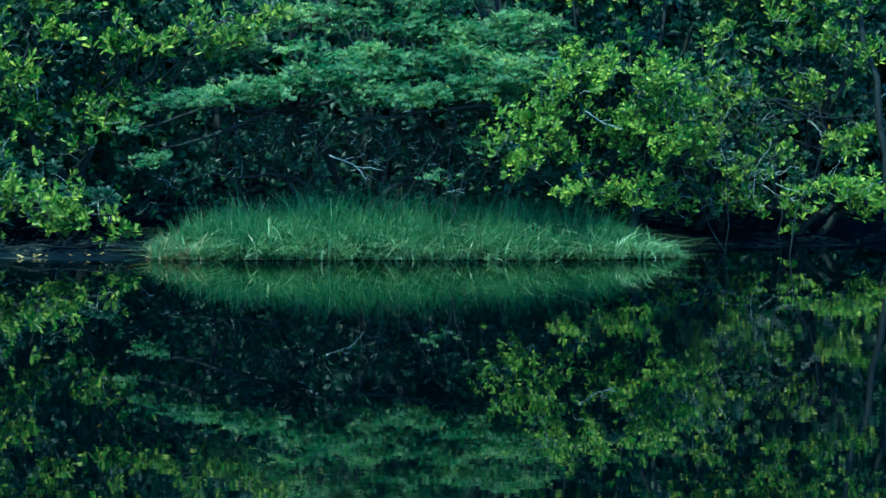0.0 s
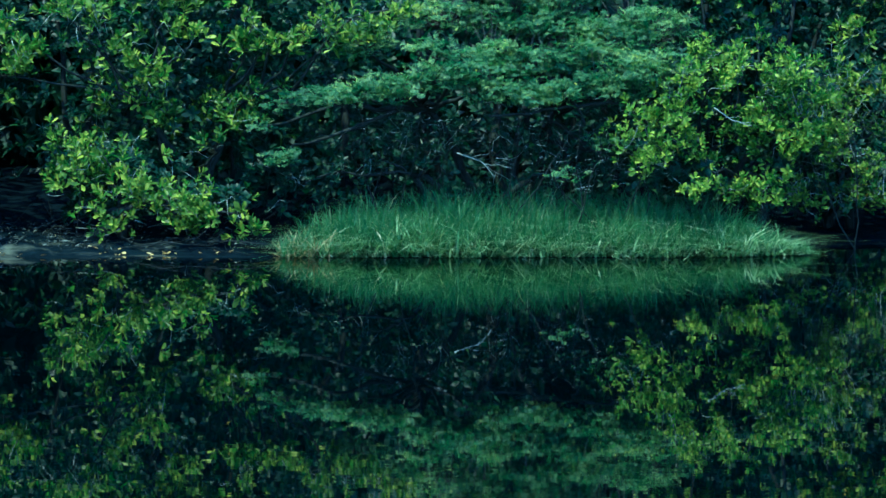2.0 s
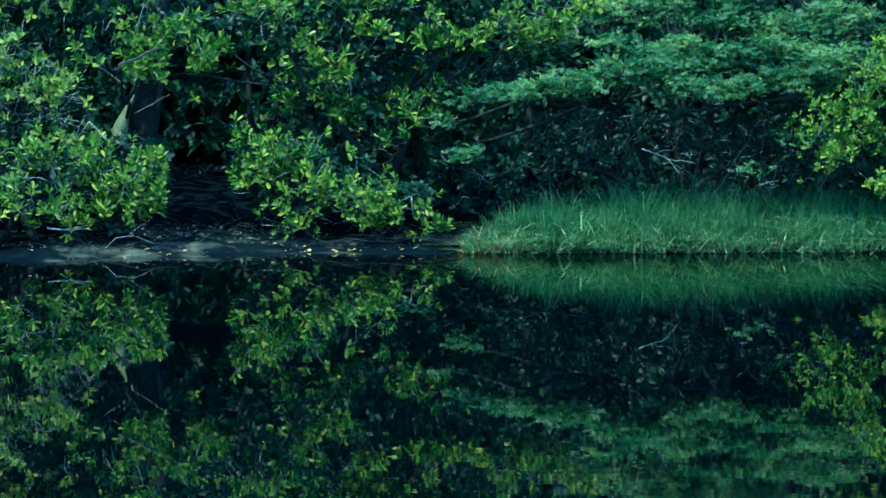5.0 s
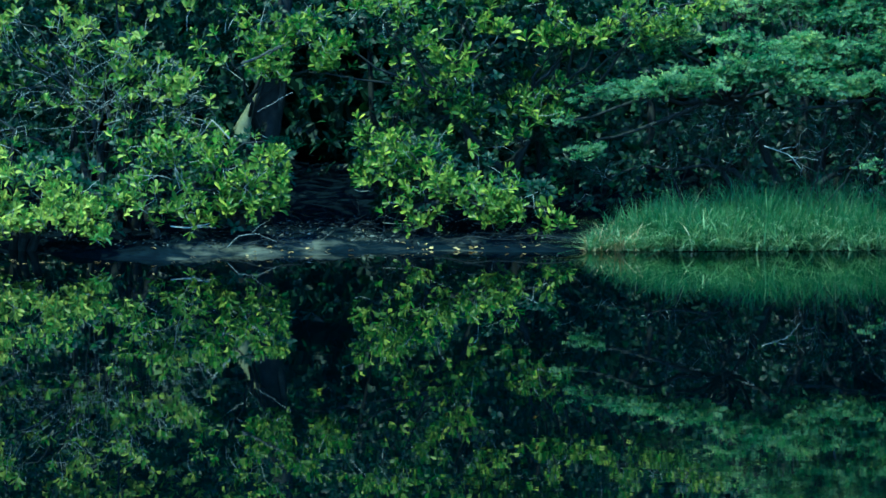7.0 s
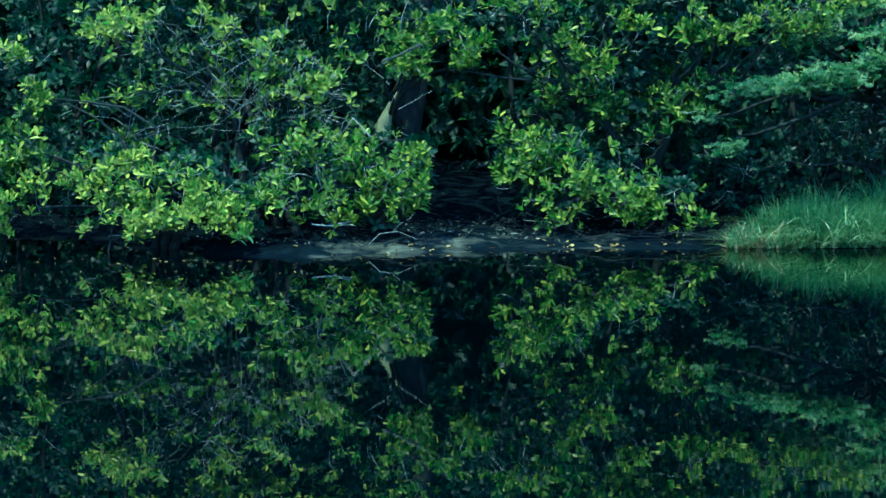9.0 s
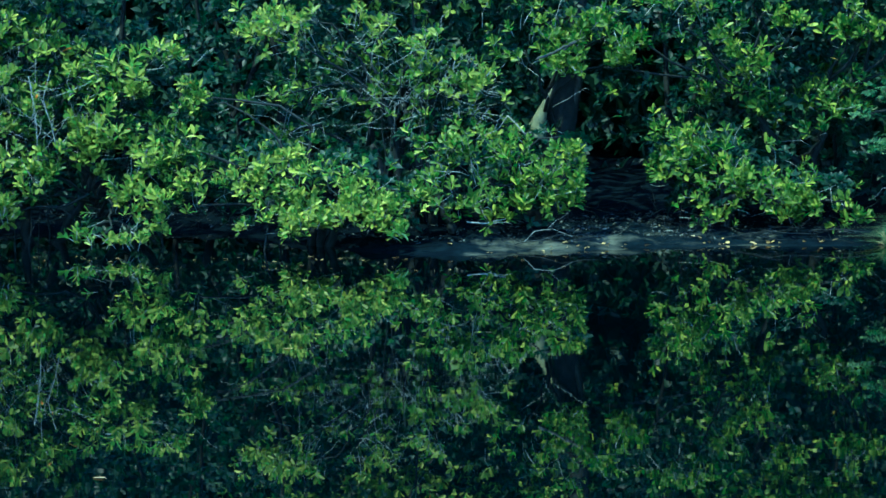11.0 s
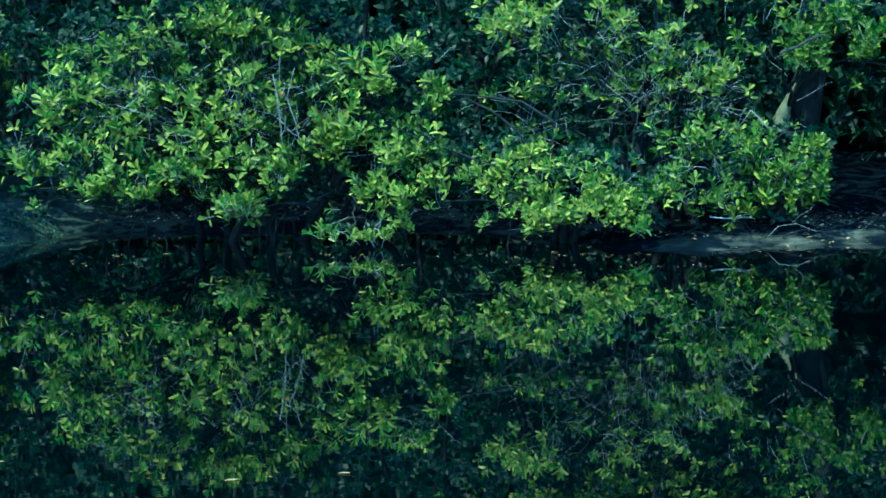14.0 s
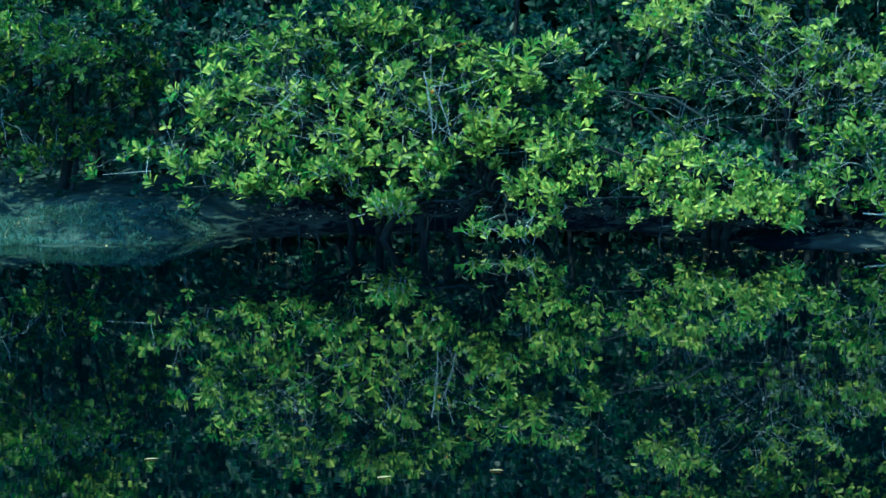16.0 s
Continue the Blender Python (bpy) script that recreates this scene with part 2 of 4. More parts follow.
def tube(path, radii, sides=6):
    """A tapered round limb along a path."""
    path, radii = np.asarray(path, float), np.asarray(radii, float)
    d = np.gradient(path, axis=0)
    d /= np.linalg.norm(d, axis=1)[:, None] + 1e-9
    ref = np.array([0.2, 0.95, 0.25]) if np.abs(d[:, 1]).max() < 0.85 else np.array([0.95, 0.1, 0.3])
    a = np.cross(d, ref)
    a /= np.linalg.norm(a, axis=1)[:, None]
    b = np.cross(d, a)
    ang = np.linspace(0, 2 * np.pi, sides, endpoint=False)
    ring = path[:, None] + radii[:, None, None] * (np.cos(ang)[None, :, None] * a[:, None] + np.sin(ang)[None, :, None] * b[:, None])
    v = np.concatenate([ring.reshape(-1, 3), path[:1], path[-1:]])
    f, n = [], len(path)
    for i in range(n - 1):
        for k in range(sides):
            p, q = i * sides + k, i * sides + (k + 1) % sides
            f += [(p, q, q + sides), (p, q + sides, p + sides)]
    for k in range(sides):
        f += [((k + 1) % sides, k, n * sides), ((n - 1) * sides + k, (n - 1) * sides + (k + 1) % sides, n * sides + 1)]
    return v, np.array(f)


def crooked(rng, a, b, steps=6, sag=0.0, wander=0.05):
    """A wandering line from a to b."""
    a, b = np.asarray(a, float), np.asarray(b, float)
    s = np.linspace(0, 1, steps)[:, None]
    size = np.linalg.norm(b - a)
    w = np.cumsum(rng.normal(0, wander * size / math.sqrt(steps), (steps, 3)), axis=0)
    w -= s * w[-1]
    p = a + (b - a) * s + w
    p[:, 2] += (np.sin(s * np.pi) * sag * size)[:, 0]
    return p


def spin_to(axis, turn):
    """Rotations that carry +z onto each axis, after a turn about it."""
    z = axis / np.linalg.norm(axis, axis=1)[:, None]
    ref = np.where(np.abs(z[:, 2:3]) > 0.95, np.array([[1.0, 0, 0]]), np.array([[0, 0, 1.0]]))
    x = np.cross(ref, z)
    x /= np.linalg.norm(x, axis=1)[:, None]
    y = np.cross(z, x)
    c, s = np.cos(turn)[:, None], np.sin(turn)[:, None]
    return np.stack([x * c + y * s, y * c - x * s, z], axis=2)


def scatter(soup, template, places, rots, sizes):
    v, f = template
    w = np.einsum("nij,vj->nvi", rots, v) * sizes[:, None, None] + places[:, None]
    idx = (np.arange(len(places)) * len(v))[:, None, None] + f[None]
    soup.add(w.reshape(-1, 3), idx.reshape(-1, 3))


def leaf_blade(rng, length, width):
    """One oval leaf along +y, folded on its midrib and curled at the tip."""
    fold, curl, w = rng.uniform(0.10, 0.28) * width, rng.uniform(-0.02, 0.16) * length, width / 2
    v = np.array([(0, 0, 0), (0, 0.36, 0), (0, 0.72, 0), (0, 1.0, 0),
                  (-0.66, 0.30, 1), (0.66, 0.30, 1), (-1.0, 0.66, 1), (1.0, 0.66, 1), (-0.70, 0.90, 0.6), (0.70, 0.90, 0.6)], float)
    v = np.stack([v[:, 0] * w, v[:, 1] * length, v[:, 2] * fold - curl * v[:, 1] ** 2], axis=1)
    f = np.array([(0, 5, 1), (0, 1, 4), (1, 5, 7), (1, 7, 2), (1, 2, 6), (1, 6, 4), (2, 7, 9), (2, 9, 3), (2, 3, 8), (2, 8, 6)])
    return v, f


def rosette(rng, count):
    """A shoot's tip: leaves in a spiral round the z axis, the young ones upright, the old ones spread."""
    leaves = []
    for i in range(count):
        s = i / max(1, count - 1)
        length = rng.uniform(0.070, 0.092) * (1.0 - 0.35 * s)
        v, f = leaf_blade(rng, length, length * rng.uniform(0.33, 0.46))
        lift = radians(24 + 50 * s + rng.normal(0, 11))
        az = i * 2.4 + rng.normal(0, 0.25)
        m = (Matrix.Rotation(az, 3, "Z") @ Matrix.Rotation(lift, 3, "X") @ Matrix.Rotation(rng.normal(0, 0.3), 3, "Y"))
        m = np.array(m)
        leaves.append(((v + np.array([0, 0.006, 0])) @ m.T + np.array([0, 0, -0.05 + 0.05 * s]), f))
    return leaves


def joined(pieces):
    s, n = [], 0
    for v, f in pieces:
        s.append(f + n)
        n += len(v)
    return np.concatenate([v for v, f in pieces]), np.concatenate(s)


def plain_rosette(rng, count):
    """A coarser shoot for the shaded depth of the crowns."""
    vs, fs = [], []
    for i in range(count):
        s = i / max(1, count - 1)
        length, lift, az = rng.uniform(0.08, 0.10) * (1 - 0.3 * s), radians(10 + 55 * s + rng.normal(0, 10)), i * 2.4 + rng.normal(0, 0.3)
        w, c = length * 0.24, -0.12 * length
        v = np.array([(0, 0, 0), (-w, 0.55 * length, 0.3 * w), (w, 0.55 * length, 0.3 * w), (0, length, c), (0, 0.5 * length, 0)])
        m = np.array(Matrix.Rotation(az, 3, "Z") @ Matrix.Rotation(lift, 3, "X"))
        vs.append(v @ m.T)
        fs.append(np.array([(0, 2, 4), (0, 4, 1), (4, 2, 3), (4, 3, 1)]) + 5 * i)
    return np.concatenate(vs), np.concatenate(fs)


RNG = np.random.default_rng(7)
PLAIN = [plain_rosette(RNG, 7) for k in range(6)]


def far_clump(rng, count):
    """A still coarser shoot, for woods deep behind the bank."""
    vs, fs = [], []
    for i in range(count):
        way = rng.normal(0, 1, 3) + np.array([0, -0.4, 0.4])
        way /= np.linalg.norm(way)
        side = np.cross(way, rng.normal(0, 1, 3))
        side *= 0.026 / np.linalg.norm(side)
        vs.append(np.array([0 * way, way * 0.055 - side, way * 0.055 + side, way * 0.10]))
        fs.append(np.array([(0, 2, 1), (1, 2, 3)]) + 4 * i)
    return np.concatenate(vs), np.concatenate(fs)


FAR_CLUMP = far_clump(RNG, 9)
ROSETTE_LEAVES = [rosette(RNG, int(k)) for k in RNG.integers(6, 10, 12)]
ROSETTES = [joined(leaves) for leaves in ROSETTE_LEAVES]
ROSETTE_MESHES, LEAF_MESHES = {}, {}


def rosette_mesh(kind, mat):
    key = (kind, mat.name)
    if key not in ROSETTE_MESHES:
        s = Soup()
        s.add(*ROSETTES[kind])
        ROSETTE_MESHES[key] = s.mesh("leaf_rosette", mat)
    return ROSETTE_MESHES[key]


def leaf_meshes(kind, mat):
    """The single leaves of a rosette, and the bare shoot that carries them."""
    key = (kind, mat.name)
    if key not in LEAF_MESHES:
        made = []
        for v, f in ROSETTE_LEAVES[kind]:
            s = Soup()
            s.add(v, f)
            made.append(s.mesh("leaf", mat))
        s = Soup()
        s.add(*tube([(0, 0, -0.09), (0.002, 0.001, -0.04), (0, 0, 0.004)], [0.003, 0.0025, 0.0015], 5))
        LEAF_MESHES[key] = (s.mesh("shoot", TWIG), made)
    return LEAF_MESHES[key]


# ---- ground and water ----
def smooth01(x):
    x = np.clip(x, 0, 1)
    return x * x * (3 - 2 * x)


SHORE_X = [-30, -9, -7, -6.2, -6.02, -5.75, -4, -3, -2.2, -1.9, -1.3, -0.2, 0.7, 1.5, 3.0, 4.0, 4.8, 5.4, 6.0, 9, 30]
SHORE_Y = [24, 21.9, 21.45, 21.2, 21.35, 22.3, 22.75, 22.6, 21.45, 20.95, 20.75, 21.30, 21.48, 21.5, 21.62, 21.72, 22.0, 22.9, 23.15, 23.3, 25]


def ground_height(x, y):
    """The pond's bed, the flat bank at its edge and the land behind."""
    shore = np.interp(x, SHORE_X, SHORE_Y) + 0.05 * np.sin(x * 5.1) + 0.03 * np.sin(x * 13.7 + 1)
    out = np.maximum(np.maximum(y - shore, np.abs(x) - 28), 2.2 - y)
    step = 0.05 + 0.17 * smooth01((-5.6 - x) / 1.2)
    land = step * smooth01(out / (0.55 + 7.0 * (step - 0.05))) + 0.035 * np.maximum(out - 0.3, 0)
    land = np.minimum(land, 1.0) + 4.5 * smooth01((y - 31.5) / 4.0)      # unseen rise added behind the thicket to block the low sky
    lumps = 0.020 * np.sin(x * 7.3 + y * 3.1) * np.sin(y * 6.1 - x * 2.0) + 0.012 * np.sin(x * 17 + y * 11)
    lumps = lumps + 0.007 * np.sin(y * 46 + 2.5 * np.sin(x * 2.7) + 1.3 * np.sin(x * 9.1)) * ((y > 19) & (y < 25))
    bed = np.maximum(0.16 * out, -0.9)
    return np.where(out > 0, land + lumps * smooth01(out / 0.3), bed)


def sheet(name, xs, ys, height, mat):
    gx, gy = np.meshgrid(xs, ys)
    z = height(gx, gy)
    v = np.stack([gx, gy, z], axis=2).reshape(-1, 3)
    nx, ny = len(xs), len(ys)
    i = (np.arange(ny - 1)[:, None] * nx + np.arange(nx - 1)).ravel()
    f = np.concatenate([np.stack([i, i + 1, i + nx + 1], 1), np.stack([i, i + nx + 1, i + nx], 1)])
    s = Soup()
    s.add(v, f)
    return new(name, s.mesh(name, mat))


far = np.array([60.0, 120, 300, 800, 2000])
xs = np.concatenate([-far[::-1], np.arange(-40, -9, 1.0), np.arange(-9, 9, 0.06), np.arange(9, 41, 1.0), far])
ys = np.concatenate([-far[::-1], np.arange(-20, 19, 1.0), np.arange(19, 25, 0.06), np.arange(25, 45, 1.0), far])
tagged(sheet("ground", xs, ys, ground_height, MUD), "olive-brown muddy sand bank strewn with litter", "ground", kind="structure")
tagged(sheet("water", np.linspace(-30, 30, 31), np.linspace(1.0, 27, 27), lambda x, y: 0 * x, WATER),
       "still dark pond water mirroring the mangroves", "water", kind="structure")


def floor_at(x, y):
    return float(ground_height(np.array(x, float), np.array(y, float)))


# ---- shrubs and trees ----
def lobe_points(rng, lobes, per_m2, clump=0.085):
    """Places and directions of the shoots of a crown made of rounded lobes: shoots stand in small tufts near the lobes' outside."""
    ps, ds = [], []
    for x, y, z, r, h in lobes:
        deep = 0.75 * r if r < 0.5 else 0.45
        area = math.pi * (r * h + r * deep + h * deep) * 4 / 3
        n = max(5, int(area * per_m2 * (0.62 if r < 0.5 else 1.0)))
        tufts = max(2, n // 6)
        u = rng.normal(0, 1, (tufts, 3))
        u /= np.linalg.norm(u, axis=1)[:, None]
        k = rng.uniform(0.15, 1.25, tufts) ** 0.6
        which = rng.integers(0, tufts, n)
        off = rng.normal(0, min(clump, 0.38 * r), (n, 3)) * np.array([1.0, 0.8, min(0.75, 0.5 * h / clump)])
        off *= np.where(rng.uniform(0, 1, n) < 0.15, 2.2, 1.0)[:, None]                 # a few shoots stray from their tuft
        p = np.array([x, y, z]) + (u * k[:, None] * np.array([r, deep, h]))[which] + off
        d = u[which] * np.array([0.6, 0.6, 0.25]) + off / clump * 0.35 + rng.normal(0, 0.22, (n, 3)) + np.array([-0.12, -0.25, 0.85])
        ps.append(p)
        ds.append(d)
    return np.concatenate(ps), np.concatenate(ds)


SUNNED = np.array([-0.835, 22.3, 0.86])


def keep_clear(p, radius):
    """False for shoots that would close the clearing by the old trunk, hide its foot or shade the added stump."""
    x, y, z = p.T
    clearing = np.hypot(x + 0.036 * y + 0.02, z - 0.86) < 0.6 * radius
    trunk = (x > -0.96) & (x < -0.56) & (z > 0.74) & (z < 1.04) & (y < 22.6)
    gap = (x > -0.56) & (x < -0.16) & (z > 0.14) & (z < 0.98 - 0.9 * np.abs(x + 0.36)) & (y < 26.0)
    up = (p - SUNNED) @ np.array(SUN_WAY)                                   # shoots left out along the sun's line, so light reaches the added stump
    shaft = (np.linalg.norm(p - SUNNED - up[:, None] * np.array(SUN_WAY), axis=1) < 0.15) & (up > 0)
    return ~clearing & ~trunk & ~gap & ~shaft


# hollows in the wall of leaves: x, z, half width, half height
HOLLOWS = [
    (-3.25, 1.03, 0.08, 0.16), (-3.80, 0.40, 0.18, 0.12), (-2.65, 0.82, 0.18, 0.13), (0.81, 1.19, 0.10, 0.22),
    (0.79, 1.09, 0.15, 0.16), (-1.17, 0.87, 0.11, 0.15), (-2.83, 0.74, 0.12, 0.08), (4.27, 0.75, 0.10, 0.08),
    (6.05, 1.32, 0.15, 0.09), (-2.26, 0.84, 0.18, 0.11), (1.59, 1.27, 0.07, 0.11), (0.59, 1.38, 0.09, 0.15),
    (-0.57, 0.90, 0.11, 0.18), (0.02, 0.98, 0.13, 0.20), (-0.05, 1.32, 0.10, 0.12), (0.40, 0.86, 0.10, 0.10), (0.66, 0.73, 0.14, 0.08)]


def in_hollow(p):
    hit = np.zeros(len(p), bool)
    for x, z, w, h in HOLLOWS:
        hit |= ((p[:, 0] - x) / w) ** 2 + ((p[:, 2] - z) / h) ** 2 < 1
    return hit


def patchy(p, seed, wave=0.42):
    """A smooth field from about -1 to 1 over space, for gaps between the sprays of a crown."""
    rng = np.random.default_rng(seed)
    f = 0
    for k in range(7):
        way = rng.normal(0, 1, 3) * np.array([1.0, 0.6, 1.2])
        f = f + np.sin(p @ (way / np.linalg.norm(way)) * (6.283 / (wave * rng.uniform(0.7, 1.6))) + rng.uniform(0, 6.28))
    return f / 2.4


def mangrove(label, lobes, base, leaf, seed, per_m2=210, lone=215, size=0.87, stems=3, trunk_r=0.035, twigginess=0.35, roots=0, full=0.80, bare=0.5):
    """A mangrove bush: leaning stems, a limb into each lobe, pale twigs, and shoots that each end in a rosette of leaves."""
    rng = np.random.default_rng(seed)
    bx, by = base
    b0 = np.array([bx, by, floor_at(bx, by)])
    ob = thing("mangrove_bush", b0, label, "bush", "mangrove bushes on the bank")
    L = np.array(lobes)
    mid = np.average(L[:, :3], axis=0, weights=L[:, 3])
    knots = []
    for k in range(stems):
        foot = np.array([bx + rng.normal(0, 0.10), by + rng.normal(0, 0.06), 0])
        foot[2] = floor_at(foot[0], foot[1]) - 0.05
        top = mid * 0.55 + foot * 0.45 + np.array([rng.normal(0, 0.25), rng.normal(0.1, 0.08), 0.1])
        path = crooked(rng, foot, top, 8, 0.05, 0.10)
        s = Soup()
        s.add(*tube(path - b0, np.linspace(trunk_r, trunk_r * 0.55, 8), 8))
        under("trunk", s.mesh("trunk", WET_SHADE_WOOD), ob)
        knots += [path[-1], path[5], path[3]]
    knots = np.array(knots)
    limbs = []
    for x, y, z, r, h in lobes:
        heart = np.array([x + rng.normal(0, 0.3 * r), y + 0.05, z - 0.1 * h])
        near = knots[np.argmin(np.linalg.norm(knots - heart, axis=1) + 0.5 * np.maximum(0, knots[:, 2] - z))]
        path = crooked(rng, near, heart, 7, 0.08, 0.14)
        s = Soup()
        s.add(*tube(path - b0, np.linspace(trunk_r * 0.36, 0.004, 7), 6))
        under("branch", s.mesh("branch", WET_SHADE_WOOD), ob)
        fine = np.linspace(2.0, 6.0, 14)
        limbs.append(np.stack([np.interp(fine, np.arange(7), path[:, a]) for a in range(3)], 1))
    limbs = np.concatenate(limbs)
    for k in range(roots):
        a = np.array([bx + rng.normal(0, 0.5), by - 0.1 + rng.normal(0, 0.15), rng.uniform(0.22, 0.4)])
        foot = a + np.array([rng.normal(0, 0.18), rng.uniform(-0.35, 0.05), 0])
        foot[2] = min(floor_at(foot[0], foot[1]), 0) - 0.06
        s = Soup()
        s.add(*tube(crooked(rng, a, foot, 6, 0.25, 0.06) - b0, np.linspace(0.006, 0.009, 6), 6))
        under("root", s.mesh("root", WET_SHADE_WOOD), ob, "dark wet prop root")
    p, d = lobe_points(rng, lobes, per_m2)
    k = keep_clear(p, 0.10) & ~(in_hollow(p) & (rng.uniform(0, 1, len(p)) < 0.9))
    k &= rng.uniform(0, 1, len(p)) < np.clip(full - 0.08 * np.clip((p[:, 2] - 1.0) / 0.4, 0, 1) + 0.9 * patchy(p, seed), 0.12, 1)
    p, d = p[k], d[k]
    floor = ground_height(p[:, 0], p[:, 1])
    k = p[:, 2] > np.maximum(floor, 0) + 0.07
    p, d = p[k], d[k]
    # twigs from the limbs' ends to some of the shoots
    s = Soup()
    for i in np.nonzero((rng.uniform(0, 1, len(p)) < 0.6 * twigginess) & (p[:, 2] < 1.62))[0]:
        away = np.linalg.norm((limbs - p[i]) * np.array([1, 1, 0.7]), axis=1) * rng.uniform(0.75, 1.3, len(limbs))
        a = limbs[np.argmin(away)]
        a = p[i] + (a - p[i]) * min(1.0, rng.uniform(0.14, 0.34) / max(1e-6, np.linalg.norm(a - p[i])))
        path = crooked(rng, a, p[i], 4, rng.normal(0, 0.10), 0.16)
        s.add(*tube(path - b0, np.linspace(0.0028, 0.0013, 4), 3))
    # short bare twigs that fill the crown behind its leaves
    for x, y, z, r, h in lobes:
        for k in range(int(bare * r * h * 260)):
            a = np.array([x, y + 0.12, z]) + rng.uniform(-1, 1, 3) * np.array([1.05 * r, 0.16, 1.15 * h])
            way = rng.normal(0, 1, 3) * np.array([1.0, 0.5, 0.55]) + np.array([0, -0.1, 0.35])
            b = a + way / np.linalg.norm(way) * rng.uniform(0.05, 0.20)
            if min(a[2], b[2]) > 0.05 and max(a[2], b[2]) < 1.7:
                s.add(*tube(crooked(rng, a, b, 4, 0, 0.07) - b0, np.linspace(0.0024, 0.0010, 4) * rng.uniform(0.5, 1.1), 3))
    under("brushwood", s.mesh("brushwood", TWIG), ob, "thin pale grey twigs", "stuff")
    # shoots nearest the water one by one, the rest as one crown
    front = np.argsort(p[:, 1] - 0.25 * p[:, 2] + 9.0 * (p[:, 2] > 1.65))[:lone]
    rots = spin_to(d, rng.uniform(0, 6.283, len(p)))
    sizes = rng.uniform(0.66, 1.10, len(p)) * size
    kinds = rng.integers(0, len(ROSETTES), len(p))
    single = np.zeros(len(p), bool)
    single[front] = True
    s = Soup()
    for kind in range(len(ROSETTES)):
        j = np.nonzero((kinds == kind) & ~single)[0]
        if len(j):
            scatter(s, ROSETTES[kind], p[j] - b0, rots[j], sizes[j])
    if s.n:
        under("crown", s.mesh("crown", leaf), ob, kind="stuff")
    # the depth of the crown behind its face, its shade put into the leaf colour
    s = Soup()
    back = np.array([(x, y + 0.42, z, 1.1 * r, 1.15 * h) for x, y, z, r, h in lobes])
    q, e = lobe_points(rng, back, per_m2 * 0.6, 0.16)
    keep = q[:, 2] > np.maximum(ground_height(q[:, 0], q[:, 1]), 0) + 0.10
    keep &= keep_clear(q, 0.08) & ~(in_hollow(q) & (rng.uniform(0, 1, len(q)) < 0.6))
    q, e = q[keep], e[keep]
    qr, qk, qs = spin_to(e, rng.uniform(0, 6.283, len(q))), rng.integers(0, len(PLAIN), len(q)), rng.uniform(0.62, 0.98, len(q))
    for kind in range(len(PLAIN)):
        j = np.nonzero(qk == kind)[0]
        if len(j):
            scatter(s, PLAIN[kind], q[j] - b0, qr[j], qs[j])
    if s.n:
        under("inner_crown", s.mesh("inner_crown", LEAF_SHADE), ob, "inner leaves in a green darkened for the crown's shade", "stuff")
    nearest = set(front[:32].tolist())
    for i in front:
        m = Matrix.Translation(Vector(p[i] - b0)) @ Matrix(rots[i].tolist()).to_4x4() @ Matrix.Scale(sizes[i], 4)
        if i in nearest:
            shoot, leaves = leaf_meshes(int(kinds[i]), leaf)
            tip = under("leaf_rosette", shoot, ob, m=m)
            for one in leaves:
                under("leaf", one, tip)
        else:
            under("leaf_rosette", rosette_mesh(int(kinds[i]), leaf), ob, m=m)
    return ob


mangrove("low glossy mangrove boughs hanging over black water", [
    (6.33, 23.20, 0.40, 0.23, 0.10), (6.47, 23.20, 0.24, 0.08, 0.07), (5.99, 23.20, 0.33, 0.14, 0.08), (5.77, 23.20, 0.25, 0.09, 0.05),
    (6.00, 23.20, 0.12, 0.05, 0.03), (6.65, 23.30, 0.40, 0.18, 0.12), (6.18, 23.20, 0.43, 0.13, 0.07)],
    (6.3, 23.6), LEAF_YELLOW, 11, roots=1, size=0.8, per_m2=300, full=1.0)
mangrove("tall mangrove with sparse mid-green leaves and twigs", [
    (6.39, 23.30, 0.74, 0.18, 0.10), (6.50, 23.30, 0.85, 0.12, 0.07), (5.89, 23.30, 0.62, 0.12, 0.08), (5.69, 23.30, 1.07, 0.12, 0.07),
    (5.54, 23.30, 1.14, 0.15, 0.07), (6.37, 23.30, 1.12, 0.08, 0.06), (6.30, 23.30, 1.46, 0.13, 0.12), (6.52, 23.30, 1.36, 0.13, 0.13),
    (5.93, 23.30, 1.43, 0.16, 0.09), (5.53, 23.30, 1.48, 0.12, 0.08), (5.83, 23.30, 1.60, 0.16, 0.07), (6.54, 23.30, 1.62, 0.13, 0.11),
    (6.07, 23.30, 1.25, 0.13, 0.08), (6.20, 23.60, 1.05, 0.20, 0.14), (6.15, 23.70, 1.95, 0.80, 0.30)],
    (6.1, 23.9), LEAF_MID, 12, per_m2=300, size=0.8, twigginess=0.6, full=0.95)
mangrove("dim mangrove of small leaves between two brighter ones", [
    (5.30, 23.0, 0.80, 0.26, 0.24), (5.35, 23.1, 1.12, 0.26, 0.20), (5.62, 23.1, 0.50, 0.28, 0.18), (5.80, 23.45, 0.86, 0.20, 0.16), (5.04, 22.70, 0.42, 0.17, 0.15), (5.35, 23.00, 0.33, 0.15, 0.14), (5.28, 22.90, 0.65, 0.17, 0.17), (5.07, 22.70, 0.87, 0.14, 0.14), (5.55, 23.10, 0.40, 0.16, 0.16)],
    (5.5, 23.6), LEAF_MID, 23, size=0.66, per_m2=260, twigginess=0.8, bare=0.8)
